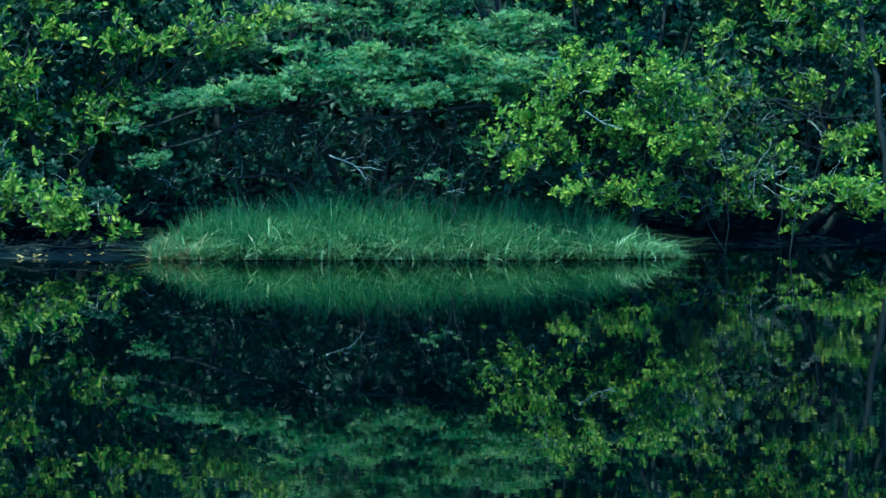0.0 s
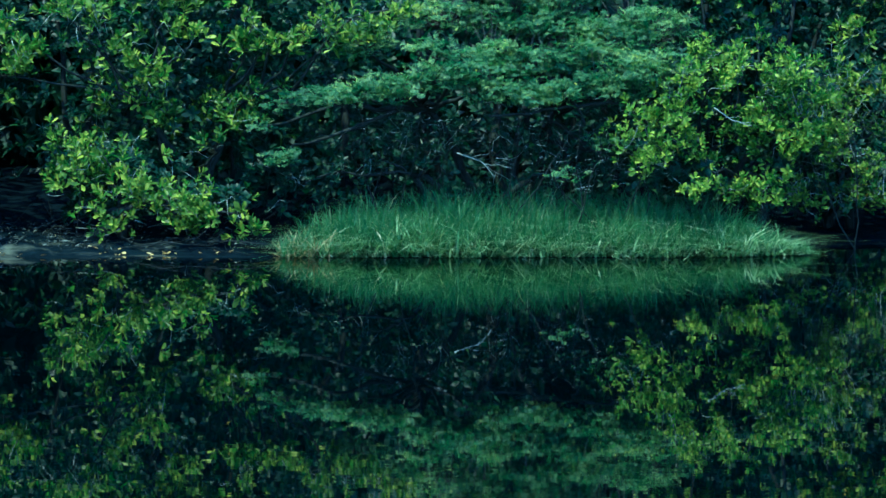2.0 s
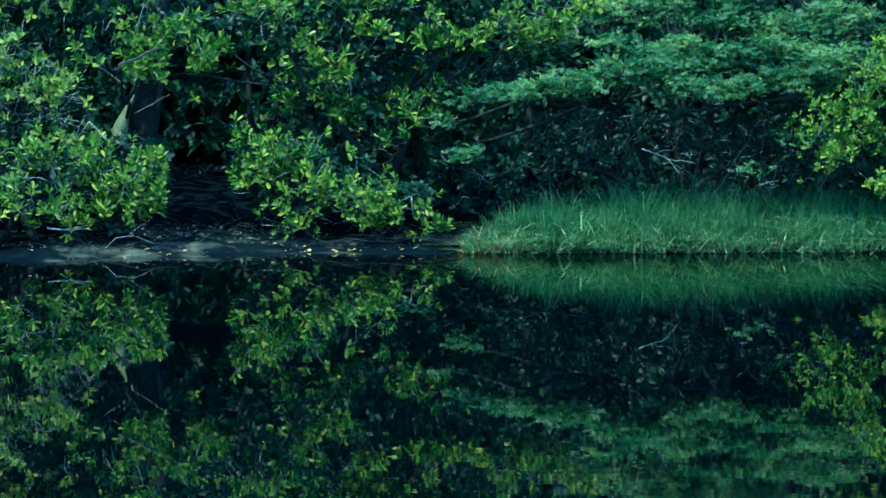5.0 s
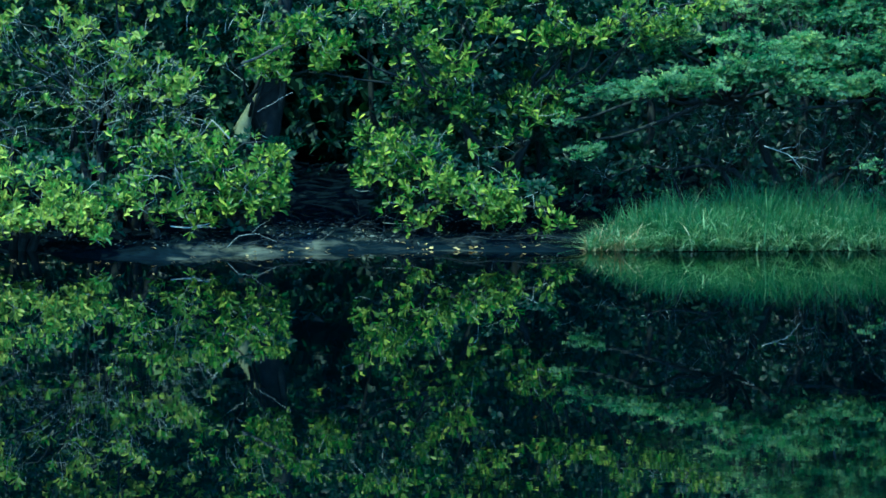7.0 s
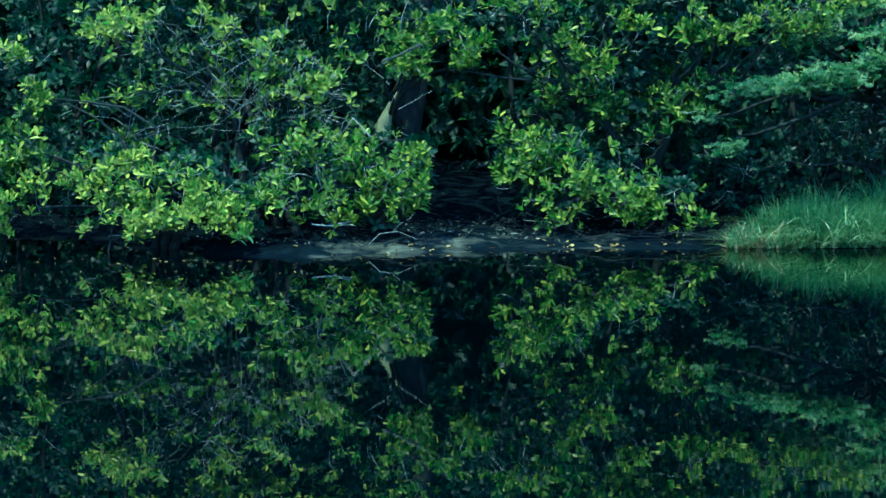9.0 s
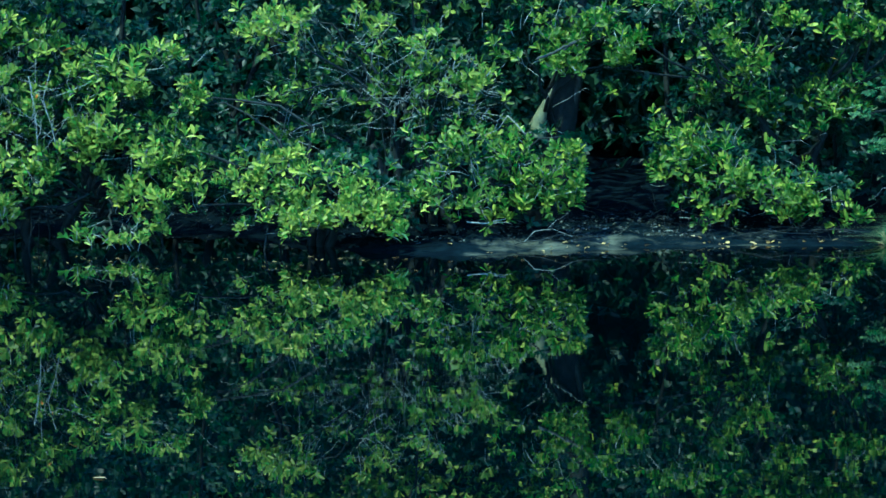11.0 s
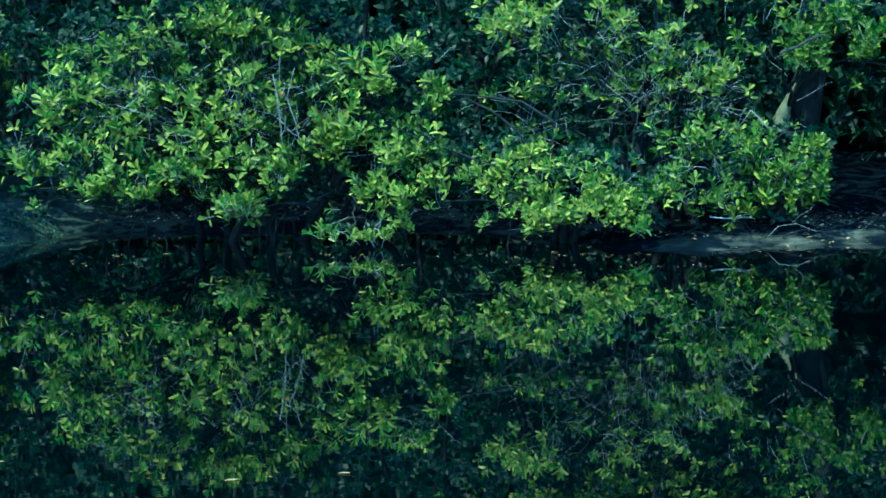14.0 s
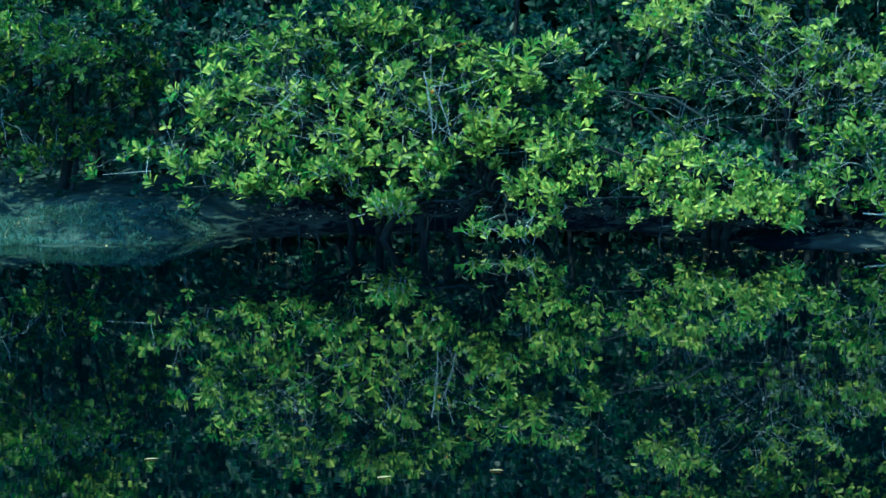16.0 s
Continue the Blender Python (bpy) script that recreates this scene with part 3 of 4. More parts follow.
mangrove("yellow-green mangrove leaning over the grass clump", [
    (3.87, 21.85, 0.60, 0.18, 0.11), (4.12, 21.90, 0.49, 0.17, 0.09), (4.41, 22.15, 0.42, 0.14, 0.08), (4.63, 22.15, 0.42, 0.15, 0.11),
    (4.75, 22.15, 0.74, 0.17, 0.15), (4.83, 22.15, 0.96, 0.17, 0.14), (4.60, 22.15, 0.90, 0.14, 0.10), (4.71, 22.15, 1.14, 0.17, 0.12),
    (4.48, 22.15, 1.21, 0.15, 0.12), (4.35, 22.35, 1.33, 0.17, 0.11), (4.07, 21.90, 1.20, 0.17, 0.11), (3.89, 21.85, 0.97, 0.21, 0.10),
    (3.68, 21.85, 0.87, 0.15, 0.12), (4.05, 21.90, 0.79, 0.14, 0.08), (4.93, 22.15, 0.78, 0.10, 0.14), (4.98, 22.15, 1.06, 0.10, 0.12),
    (4.87, 22.35, 1.30, 0.12, 0.08), (4.65, 22.45, 1.41, 0.12, 0.07), (4.43, 22.70, 1.98, 0.50, 0.22),
    (4.40, 22.35, 1.05, 0.15, 0.11), (4.46, 22.30, 0.78, 0.14, 0.11), (4.21, 22.15, 0.62, 0.13, 0.09)],
    (4.5, 22.75), LEAF_YELLOW, 13, size=0.66, per_m2=520, full=0.85, twigginess=0.2, bare=0.25)
mangrove("broad dark green mangrove with shaded gaps", [
    (0.22, 22.20, 1.41, 0.24, 0.16), (0.46, 22.20, 1.23, 0.18, 0.13), (0.79, 22.20, 1.34, 0.15, 0.10), (0.03, 22.20, 1.55, 0.19, 0.07),
    (1.10, 22.20, 1.48, 0.15, 0.10), (1.23, 22.20, 1.33, 0.14, 0.10), (1.42, 22.20, 1.46, 0.18, 0.13), (1.67, 22.20, 1.50, 0.18, 0.13),
    (1.87, 22.20, 1.39, 0.15, 0.12), (2.02, 22.20, 1.55, 0.16, 0.10), (0.60, 22.20, 1.49, 0.16, 0.10), (-0.26, 22.20, 1.33, 0.15, 0.14),
    (-0.39, 22.20, 1.14, 0.13, 0.13), (2.22, 22.20, 1.59, 0.18, 0.07), (1.04, 22.20, 0.84, 0.19, 0.08), (0.98, 22.20, 0.73, 0.13, 0.06),
    (0.75, 22.60, 0.95, 0.70, 0.16), (0.87, 22.60, 1.97, 0.99, 0.34)], (0.8, 22.8), LEAF_MID, 14, per_m2=200, full=0.95)
mangrove("low bright mangrove spur reaching over the sandy bank", [
    (0.16, 22.00, 0.63, 0.30, 0.13), (0.05, 22.10, 0.44, 0.19, 0.19), (0.41, 21.90, 0.46, 0.26, 0.15),
    (0.59, 21.80, 0.32, 0.26, 0.15), (0.85, 21.80, 0.30, 0.22, 0.12), (1.05, 21.80, 0.27, 0.18, 0.10),
    (1.20, 21.80, 0.20, 0.10, 0.06), (0.27, 21.90, 0.25, 0.22, 0.11), (-0.14, 22.10, 0.70, 0.15, 0.07)],
    (0.25, 22.25), LEAF_MID, 15, size=0.86, per_m2=260, full=0.9, twigginess=0.2)
low_bush = mangrove("dense bright mangrove bush drooping to the water", [
    (-3.02, 21.30, 1.07, 0.09, 0.11), (-3.01, 21.30, 0.91, 0.11, 0.09), (-3.17, 21.25, 0.73, 0.19, 0.11), (-3.27, 21.20, 0.61, 0.13, 0.09),
    (-3.02, 21.20, 0.50, 0.18, 0.10), (-3.29, 21.10, 0.40, 0.11, 0.11), (-2.55, 21.25, 0.58, 0.18, 0.09), (-2.72, 21.15, 0.45, 0.18, 0.13),
    (-2.43, 21.10, 0.39, 0.18, 0.14), (-2.14, 21.10, 0.50, 0.21, 0.13), (-1.99, 21.05, 0.34, 0.20, 0.13), (-2.34, 20.95, 0.21, 0.18, 0.08),
    (-2.06, 20.95, 0.20, 0.16, 0.08), (-1.81, 20.95, 0.26, 0.16, 0.12), (-1.68, 20.85, 0.16, 0.08, 0.07), (-1.64, 21.15, 0.38, 0.13, 0.09),
    (-2.63, 20.95, 0.21, 0.14, 0.07), (-3.18, 21.05, 0.26, 0.12, 0.09)],
    (-2.3, 21.6), LEAF_BRIGHT, 16, lone=260, roots=2, per_m2=330, full=0.95)
s = Soup()
s.add(*leaf_blade(RNG, 0.07, 0.038))
tip_leaf = under("leaf", s.mesh("tip_leaf", PALE_GRASS), low_bush, "pale curled leaf at the bough's tip")
tip_leaf.matrix_basis = Matrix.Translation(Vector((-1.63, 20.80, 0.085)) - low_bush.location) @ pose(0, 0, 0, 55, 0, 75)
mangrove("bright mangrove boughs over a muddy sand bank", [
    (-1.27, 21.30, 0.45, 0.25, 0.18), (-0.98, 21.40, 0.55, 0.22, 0.16), (-0.77, 21.40, 0.37, 0.22, 0.14),
    (-0.63, 21.50, 0.51, 0.14, 0.13), (-0.68, 21.50, 0.71, 0.12, 0.09), (-1.09, 21.40, 0.28, 0.32, 0.09),
    (-1.42, 21.50, 0.66, 0.25, 0.14)], (-1.2, 21.75), LEAF_MID, 17)
mangrove("tall mangrove with grey twigs showing between leaves", [
    (-2.71, 21.90, 1.42, 0.18, 0.13), (-2.41, 21.90, 1.45, 0.22, 0.10), (-2.08, 21.90, 1.41, 0.22, 0.10), (-1.41, 21.80, 1.14, 0.23, 0.16),
    (-1.58, 21.80, 1.25, 0.13, 0.13), (-1.20, 21.80, 0.99, 0.15, 0.10),
    (-2.22, 21.80, 0.95, 0.10, 0.10), (-2.63, 21.80, 0.96, 0.13, 0.09),
    (-1.60, 21.80, 0.94, 0.10, 0.07), (-1.78, 21.80, 0.76, 0.09, 0.06), (-1.20, 21.80, 0.68, 0.12, 0.07), (-1.00, 21.80, 0.72, 0.11, 0.07),
    (-1.73, 22.30, 1.93, 1.24, 0.34)], (-1.6, 22.2), LEAF_BRIGHT, 18, lone=240, per_m2=235, twigginess=0.9, full=0.86, bare=0.9)
mangrove("mid-green mangrove crown over the old trunk", [
    (-0.91, 22.00, 1.26, 0.20, 0.14), (-0.66, 22.00, 1.31, 0.18, 0.17), (-0.40, 22.00, 1.40, 0.20, 0.10), (-0.31, 22.00, 1.18, 0.11, 0.13),
    (-0.66, 21.90, 1.17, 0.16, 0.08), (-0.72, 22.10, 1.48, 0.26, 0.14)], (-0.78, 22.85), LEAF_MID, 25, stems=1, lone=120, per_m2=260, full=0.95)
mangrove("dim mangrove half hidden behind bare twigs", [
    (-2.20, 22.10, 1.10, 0.36, 0.20), (-1.70, 22.10, 0.98, 0.36, 0.20), (-1.30, 22.10, 0.85, 0.26, 0.16), (-2.55, 22.10, 0.75, 0.26, 0.14)],
    (-1.9, 22.35), LEAF_MID, 24, per_m2=190, size=0.8, twigginess=0.5, bare=1.0)
mangrove("wide sunlit mangrove with upright leaf rosettes", [
    (-6.26, 21.17, 0.55, 0.06, 0.06), (-5.97, 21.20, 0.66, 0.16, 0.10), (-5.66, 21.17, 0.54, 0.18, 0.08), (-5.39, 21.17, 0.54, 0.16, 0.12),
    (-5.62, 21.27, 0.87, 0.19, 0.11), (-5.40, 21.33, 1.05, 0.20, 0.13), (-5.18, 21.26, 0.81, 0.22, 0.10), (-4.90, 21.38, 1.19, 0.23, 0.14),
    (-4.81, 21.31, 0.99, 0.23, 0.12), (-4.51, 21.28, 0.89, 0.20, 0.13), (-4.33, 21.35, 1.11, 0.23, 0.13), (-4.12, 21.30, 0.94, 0.19, 0.10),
    (-4.94, 21.20, 0.64, 0.18, 0.12), (-4.61, 21.21, 0.66, 0.23, 0.12), (-4.75, 21.15, 0.46, 0.23, 0.09), (-5.09, 21.15, 0.46, 0.18, 0.08),
    (-4.27, 21.19, 0.60, 0.23, 0.12), (-5.65, 21.13, 0.40, 0.14, 0.08), (-5.66, 21.08, 0.26, 0.08, 0.08), (-5.31, 21.13, 0.40, 0.15, 0.07),
    (-4.97, 21.11, 0.34, 0.15, 0.06), (-4.60, 21.11, 0.35, 0.14, 0.07), (-3.97, 21.17, 0.51, 0.14, 0.10), (-3.79, 21.21, 0.65, 0.16, 0.12),
    (-3.73, 21.28, 0.88, 0.19, 0.10), (-3.55, 21.37, 1.16, 0.23, 0.12), (-3.37, 21.35, 1.09, 0.11, 0.08), (-3.54, 21.23, 0.70, 0.19, 0.08),
    (-4.04, 21.44, 1.39, 0.23, 0.12), (-4.31, 21.47, 1.48, 0.23, 0.09), (-4.53, 21.45, 1.44, 0.19, 0.09), (-4.90, 21.44, 1.41, 0.14, 0.12),
    (-3.78, 21.42, 1.31, 0.19, 0.10), (-5.45, 21.40, 1.26, 0.11, 0.07), (-4.21, 21.26, 0.80, 0.18, 0.08),
    # unseen high lobe, added to shade the boughs below it
    (-4.6, 21.5, 2.15, 1.2, 0.28)], (-4.6, 22.3), LEAF_BRIGHT, 19, size=1.0, lone=260, per_m2=215, twigginess=0.8, roots=1, full=0.78, bare=0.6, stems=2)
mangrove("sunlit mangrove boughs with yellowing tips", [
    (-4.64, 21.05, 0.50, 0.15, 0.07), (-4.25, 21.00, 0.28, 0.17, 0.06), (-3.96, 21.15, 0.51, 0.07, 0.06),
    (-3.33, 21.45, 1.26, 0.15, 0.09), (-5.21, 21.40, 1.37, 0.15, 0.07)],
    (-4.4, 21.9), LEAF_BRIGHT, 26, size=0.95, lone=100, per_m2=200, twigginess=0.7, full=0.9)
mangrove("dim inner boughs of the wide mangrove", [
    (-5.1, 21.75, 1.05, 0.50, 0.30), (-4.3, 21.75, 1.15, 0.50, 0.30), (-3.7, 21.75, 0.95, 0.36, 0.26), (-4.8, 21.6, 0.65, 0.45, 0.20)],
    (-4.5, 22.2), LEAF_MID, 27, size=0.9, lone=40, per_m2=130, twigginess=0.8, bare=1.2, stems=1)
mangrove("bright mangrove with low boughs touching the water", [
    (-3.64, 20.95, 0.12, 0.16, 0.06), (-3.42, 20.95, 0.14, 0.10, 0.06), (-4.27, 21.20, 0.33, 0.19, 0.09), (-4.37, 21.15, 0.25, 0.09, 0.05),
    (-3.76, 21.30, 0.66, 0.11, 0.09), (-3.95, 21.30, 0.54, 0.11, 0.09), (-3.61, 21.30, 0.81, 0.14, 0.10), (-3.62, 21.30, 0.50, 0.09, 0.07),
    (-3.50, 21.10, 0.26, 0.12, 0.09), (-3.47, 21.35, 1.04, 0.12, 0.10), (-3.42, 21.30, 0.62, 0.14, 0.10), (-3.40, 21.15, 0.42, 0.12, 0.10)],
    (-3.6, 22.0), LEAF_BRIGHT, 20, roots=1, stems=2, lone=130, per_m2=330, full=0.95)
mangrove("dim mangrove boughs above the grassy bank", [
    (-6.77, 22.00, 1.32, 0.33, 0.18), (-7.11, 22.20, 1.47, 0.37, 0.22), (-6.40, 22.10, 1.39, 0.33, 0.19),
    (-7.36, 22.80, 0.87, 0.27, 0.34), (-7.07, 23.20, 0.69, 0.35, 0.19), (-6.53, 22.80, 1.06, 0.34, 0.19),
    # the last lobe here is unseen, added overhead to shade the low bank
    (-6.94, 22.60, 1.90, 0.76, 0.30), (-7.55, 22.40, 1.12, 0.30, 0.45), (-7.1, 21.0, 2.5, 0.5, 0.2)], (-7.7, 23.4), LEAF_MID, 21, stems=2)


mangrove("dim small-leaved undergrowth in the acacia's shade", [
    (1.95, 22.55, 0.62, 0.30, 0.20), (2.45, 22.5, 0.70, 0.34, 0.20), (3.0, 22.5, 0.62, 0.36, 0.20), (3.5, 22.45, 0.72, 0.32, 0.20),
    (3.75, 22.4, 0.50, 0.28, 0.14), (1.65, 22.5, 0.42, 0.25, 0.14)], (2.7, 22.75), LEAF_SHADE, 22, size=0.6, per_m2=130, twigginess=0.3, bare=0.2)


def frond(rng):
    """A finely divided leaf: a rib along +y with narrow leaflets in uneven pairs."""
    vs, fs, n = [], [], 0
    for i in range(6):
        for side in (-1, 1):
            y = 0.010 + 0.0125 * i + rng.uniform(-0.004, 0.004)
            length = (0.020 * math.sin(0.6 + 2.2 * i / 6) + 0.005) * rng.uniform(0.7, 1.25)
            w = 0.0046 * rng.uniform(0.7, 1.2)
            a, b = np.array([0, y - w, 0.0]), np.array([0, y + w, 0.0])
            c = np.array([side * length, y + rng.uniform(0.0, 0.016), rng.uniform(-0.008, 0.007)])
            vs.append(np.array([a, b, c, (a + c) / 2 + np.array([0, -0.6 * w, 0.002])]))
            fs.append(np.array([(0, 3, 1), (1, 3, 2)]) + n)
            n += 4
    return np.concatenate(vs), np.concatenate(fs)


FRONDS = [frond(RNG) for k in range(12)]


def acacia(label, layers, sprays, base, seed, per_m2=4600):
    """A low spreading tree with flat layers of feathery leaves over a tangle of bare branches."""
    rng = np.random.default_rng(seed)
    b0 = np.array([*base, floor_at(*base)])
    ob = thing("acacia_tree", b0, label, "tree")
    knots = []
    for k in range(2):
        top = np.array([base[0] - 0.5 + 0.9 * k, base[1] - 0.25, 0.95])
        path = crooked(rng, b0 - np.array([0, 0, 0.05]), top, 9, 0.03, 0.10)
        s = Soup()
        s.add(*tube(path - b0, np.linspace(0.034, 0.020, 9), 8))
        under("trunk", s.mesh("trunk", WET_SHADE_WOOD), ob)
        knots += [path[-1], path[6]]
    knots = np.array(knots)
    ps, ds, hearts = [], [], []
    for x, y, z, r, h, *thin in layers + sprays:
        heart = np.array([x, y + 0.08, z - 0.6 * h])
        near = knots[np.argmin(np.linalg.norm(knots - heart, axis=1))]
        s = Soup()
        s.add(*tube(crooked(rng, near, heart, 8, 0.04, 0.10) - b0, np.linspace(0.020, 0.006, 8), 6))
        under("branch", s.mesh("branch", WET_SHADE_WOOD), ob)
        hearts.append(heart)
        n = int(math.pi * r * (0.8 * r + h) * per_m2 * (thin[0] if thin else 1.0))
        u = rng.normal(0, 1, (n, 3))
        u /= np.linalg.norm(u, axis=1)[:, None]
        k = rng.uniform(0.3, 1.05, n) ** 0.5
        tufts = max(4, n // 30)
        which = rng.integers(0, tufts, n)
        off = rng.normal(0, 1, (n, 3)) * np.array([0.060, 0.05, 0.019])
        ps.append(np.array([x, y, z]) + (u * k[:, None])[which] * np.array([r, 0.7 * r, h]) + off)
        ds.append(u * np.array([1, 1, 0.25]) + rng.normal(0, 0.45, (n, 3)) * np.array([1, 1, 0.4]) + np.array([-0.25, -0.35, 0.05]))
    p, d = np.concatenate(ps), np.concatenate(ds)
    k = rng.uniform(0, 1, len(p)) < np.clip(0.62 + 1.5 * patchy(p * np.array([0.7, 1, 1]), seed, 0.12), 0.05, 1)
    p, d = p[k], d[k]
    # the frond lies along d, its face turned up
    y = d / np.linalg.norm(d, axis=1)[:, None]
    up = np.array([-0.2, -0.35, 1.0]) + rng.normal(0, 0.55, d.shape)
    x = np.cross(y, up)
    x /= np.linalg.norm(x, axis=1)[:, None]
    rots = np.stack([x, y, np.cross(x, y)], axis=2)
    sizes = rng.uniform(0.55, 1.1, len(p))
    kinds = rng.integers(0, len(FRONDS), len(p))
    front = np.argsort(p[:, 1])[:260]
    single = np.zeros(len(p), bool)
    single[front] = True
    s = Soup()
    for kind in range(len(FRONDS)):
        j = np.nonzero((kinds == kind) & ~single)[0]
        scatter(s, FRONDS[kind], p[j] - b0, rots[j], sizes[j])
    under("crown", s.mesh("crown", LEAF_FINE), ob, kind="stuff")
    shared = []
    for v, f in FRONDS:
        t = Soup()
        t.add(v, f)
        shared.append(t.mesh("frond", LEAF_FINE))
    for i in front:
        m = Matrix.Translation(Vector(p[i] - b0)) @ Matrix(rots[i].tolist()).to_4x4() @ Matrix.Scale(sizes[i], 4)
        under("frond", shared[kinds[i]], ob, m=m)
    s = Soup()
    hearts = np.array(hearts)
    for i in np.nonzero(rng.uniform(0, 1, len(p)) < 0.10)[0]:
        heart = hearts[np.argmin(np.linalg.norm(hearts - p[i], axis=1))]
        s.add(*tube(crooked(rng, heart, p[i], 4, 0.0, 0.12) - b0, np.linspace(0.0045, 0.002, 4), 3))
    under("brushwood", s.mesh("brushwood", BARK), ob, kind="stuff")
    return ob


acacia("feathery blue-green acacia spreading flat above the grass", [
    (1.64, 21.95, 1.03, 0.16, 0.05), (1.89, 21.95, 1.06, 0.17, 0.07), (2.14, 21.95, 1.11, 0.18, 0.08), (2.39, 21.95, 1.17, 0.17, 0.09),
    (2.61, 21.95, 1.19, 0.17, 0.08), (2.81, 21.95, 1.09, 0.17, 0.07), (3.03, 21.95, 1.05, 0.18, 0.05), (3.25, 21.95, 1.09, 0.17, 0.07),
    (3.48, 21.95, 1.13, 0.17, 0.08), (3.70, 21.95, 1.22, 0.16, 0.09), (3.87, 21.95, 1.25, 0.11, 0.08), (3.05, 22.15, 1.24, 0.21, 0.09),
    (3.33, 22.15, 1.32, 0.21, 0.10), (3.63, 22.25, 1.39, 0.19, 0.10), (2.80, 22.15, 1.33, 0.17, 0.08), (3.25, 22.40, 1.50, 0.40, 0.09),
    (3.80, 22.35, 1.52, 0.17, 0.10), (3.15, 22.60, 1.75, 0.55, 0.12)],
    [(3.55, 22.00, 0.71, 0.17, 0.08, 0.22), (3.30, 22.00, 0.53, 0.19, 0.07, 0.08), (3.71, 22.00, 0.74, 0.11, 0.08, 0.25),
     (1.37, 22.00, 0.98, 0.06, 0.03), (1.40, 22.00, 0.62, 0.10, 0.03), (1.29, 22.00, 0.87, 0.03, 0.08), (2.42, 22.05, 1.34, 0.11, 0.06),
     (1.94, 22.40, 1.39, 0.26, 0.10, 0.5), (2.48, 22.50, 1.55, 0.30, 0.11, 0.5), (3.06, 22.50, 1.58, 0.30, 0.11, 0.5),
     (3.62, 22.10, 1.06, 0.20, 0.11, 0.5), (3.85, 22.40, 1.27, 0.21, 0.13, 0.5), (3.98, 22.50, 1.49, 0.23, 0.13, 0.4)],
    (2.9, 22.9), 33)


def tangle(label, boxes, seed, count, mat=TWIG, thick=0.0022, long=1.0, rise=0.12):
    """A thicket of bare twigs, each one crooked, standing on a few stems."""
    rng = np.random.default_rng(seed)
    x0, y0, z0, rx, rz = boxes[0]
    b0 = np.array([x0, y0 + 0.1, floor_at(x0, y0 + 0.1)])
    ob = thing("bare_thicket", b0, label, "thicket")
    for x, y, z, rx, rz in boxes:
        for k in range(2):
            foot = np.array([x + rng.normal(0, 0.5 * rx), y + 0.15 + rng.normal(0, 0.1), 0])
            foot[2] = floor_at(foot[0], foot[1]) - 0.04
            s = Soup()
            s.add(*tube(crooked(rng, foot, (x + rng.normal(0, 0.6 * rx), y, z + 0.5 * rz), 8, 0.03, 0.07) - b0, np.linspace(0.0050, 0.0025, 8), 6))
            under("stem", s.mesh("stem", WET_SHADE_WOOD), ob)
    s = Soup()
    for k in range(count):
        x, y, z, rx, rz = boxes[rng.integers(len(boxes))]
        a = np.array([x, y, z]) + rng.normal(0, 0.55, 3) * np.array([rx, 0.35, rz])
        b = a + rng.normal(0, 1, 3) * np.array([0.16, 0.10, rise]) * long + np.array([0, -0.05, 0.03]) * long
        low = max(floor_at(a[0], a[1]), 0) + 0.03
        a[2], b[2] = max(a[2], low), max(b[2], low)
        s.add(*tube(crooked(rng, a, b, 5, rng.normal(0, 0.03), 0.04) - b0, np.linspace(0.7 * thick, 0.3 * thick, 5) * rng.uniform(0.6, 1.3), 3))
    under("brushwood", s.mesh("brushwood", mat), ob, kind="stuff")
    return ob


tangle("dark thicket of bare grey twigs under the acacia", [
    (2.6, 22.35, 0.70, 0.45, 0.22), (3.3, 22.35, 0.70, 0.45, 0.22), (2.0, 22.45, 0.65, 0.35, 0.22)], 41, 220, WET_SHADE_WOOD)
tangle("fine pale grey twigs hanging in the acacia's shade", [
    (2.9, 21.85, 0.80, 0.32, 0.20), (3.4, 21.9, 0.75, 0.32, 0.24), (2.2, 21.9, 0.82, 0.35, 0.18), (3.7, 21.95, 0.62, 0.25, 0.14), (3.2, 21.9, 0.52, 0.5, 0.12)], 48, 240, TWIG, 0.0016, 0.24, 0.070)
tangle("pale bare twigs inside the tall mangrove", [
    (-2.0, 21.7, 1.05, 0.6, 0.28), (-1.45, 21.65, 0.90, 0.6, 0.26)], 42, 120, TWIG, 0.0019, 0.8)
tangle("grey bare twigs beside the yellow-green mangrove", [
    (5.35, 22.35, 0.75, 0.30, 0.25), (5.75, 22.3, 0.95, 0.30, 0.2)], 43, 70, BARK)
tangle("fine grey twigs hanging low at the water's edge", [
    (-4.0, 21.25, 0.22, 0.55, 0.10), (-5.0, 21.3, 0.25, 0.50, 0.10), (-3.0, 21.2, 0.15, 0.5, 0.08)], 44, 90, WET_SHADE_WOOD)
tangle("dry twigs strewn over dark litter in the gap", [
    (-0.30, 22.0, 0.12, 0.40, 0.04), (-0.35, 22.5, 0.16, 0.40, 0.06)], 46, 26, WET_SHADE_WOOD)
tangle("dark twigs and litter washed up on the sand", [
    (-0.9, 21.35, 0.06, 0.5, 0.02), (0.2, 21.6, 0.06, 0.5, 0.02), (0.9, 21.65, 0.06, 0.4, 0.02)], 47, 80, WET_SHADE_WOOD)
tangle("thin pale stems in the wide mangrove's crown", [
    (-4.1, 21.25, 0.85, 0.40, 0.30), (-4.9, 21.25, 0.95, 0.45, 0.25)], 45, 130)


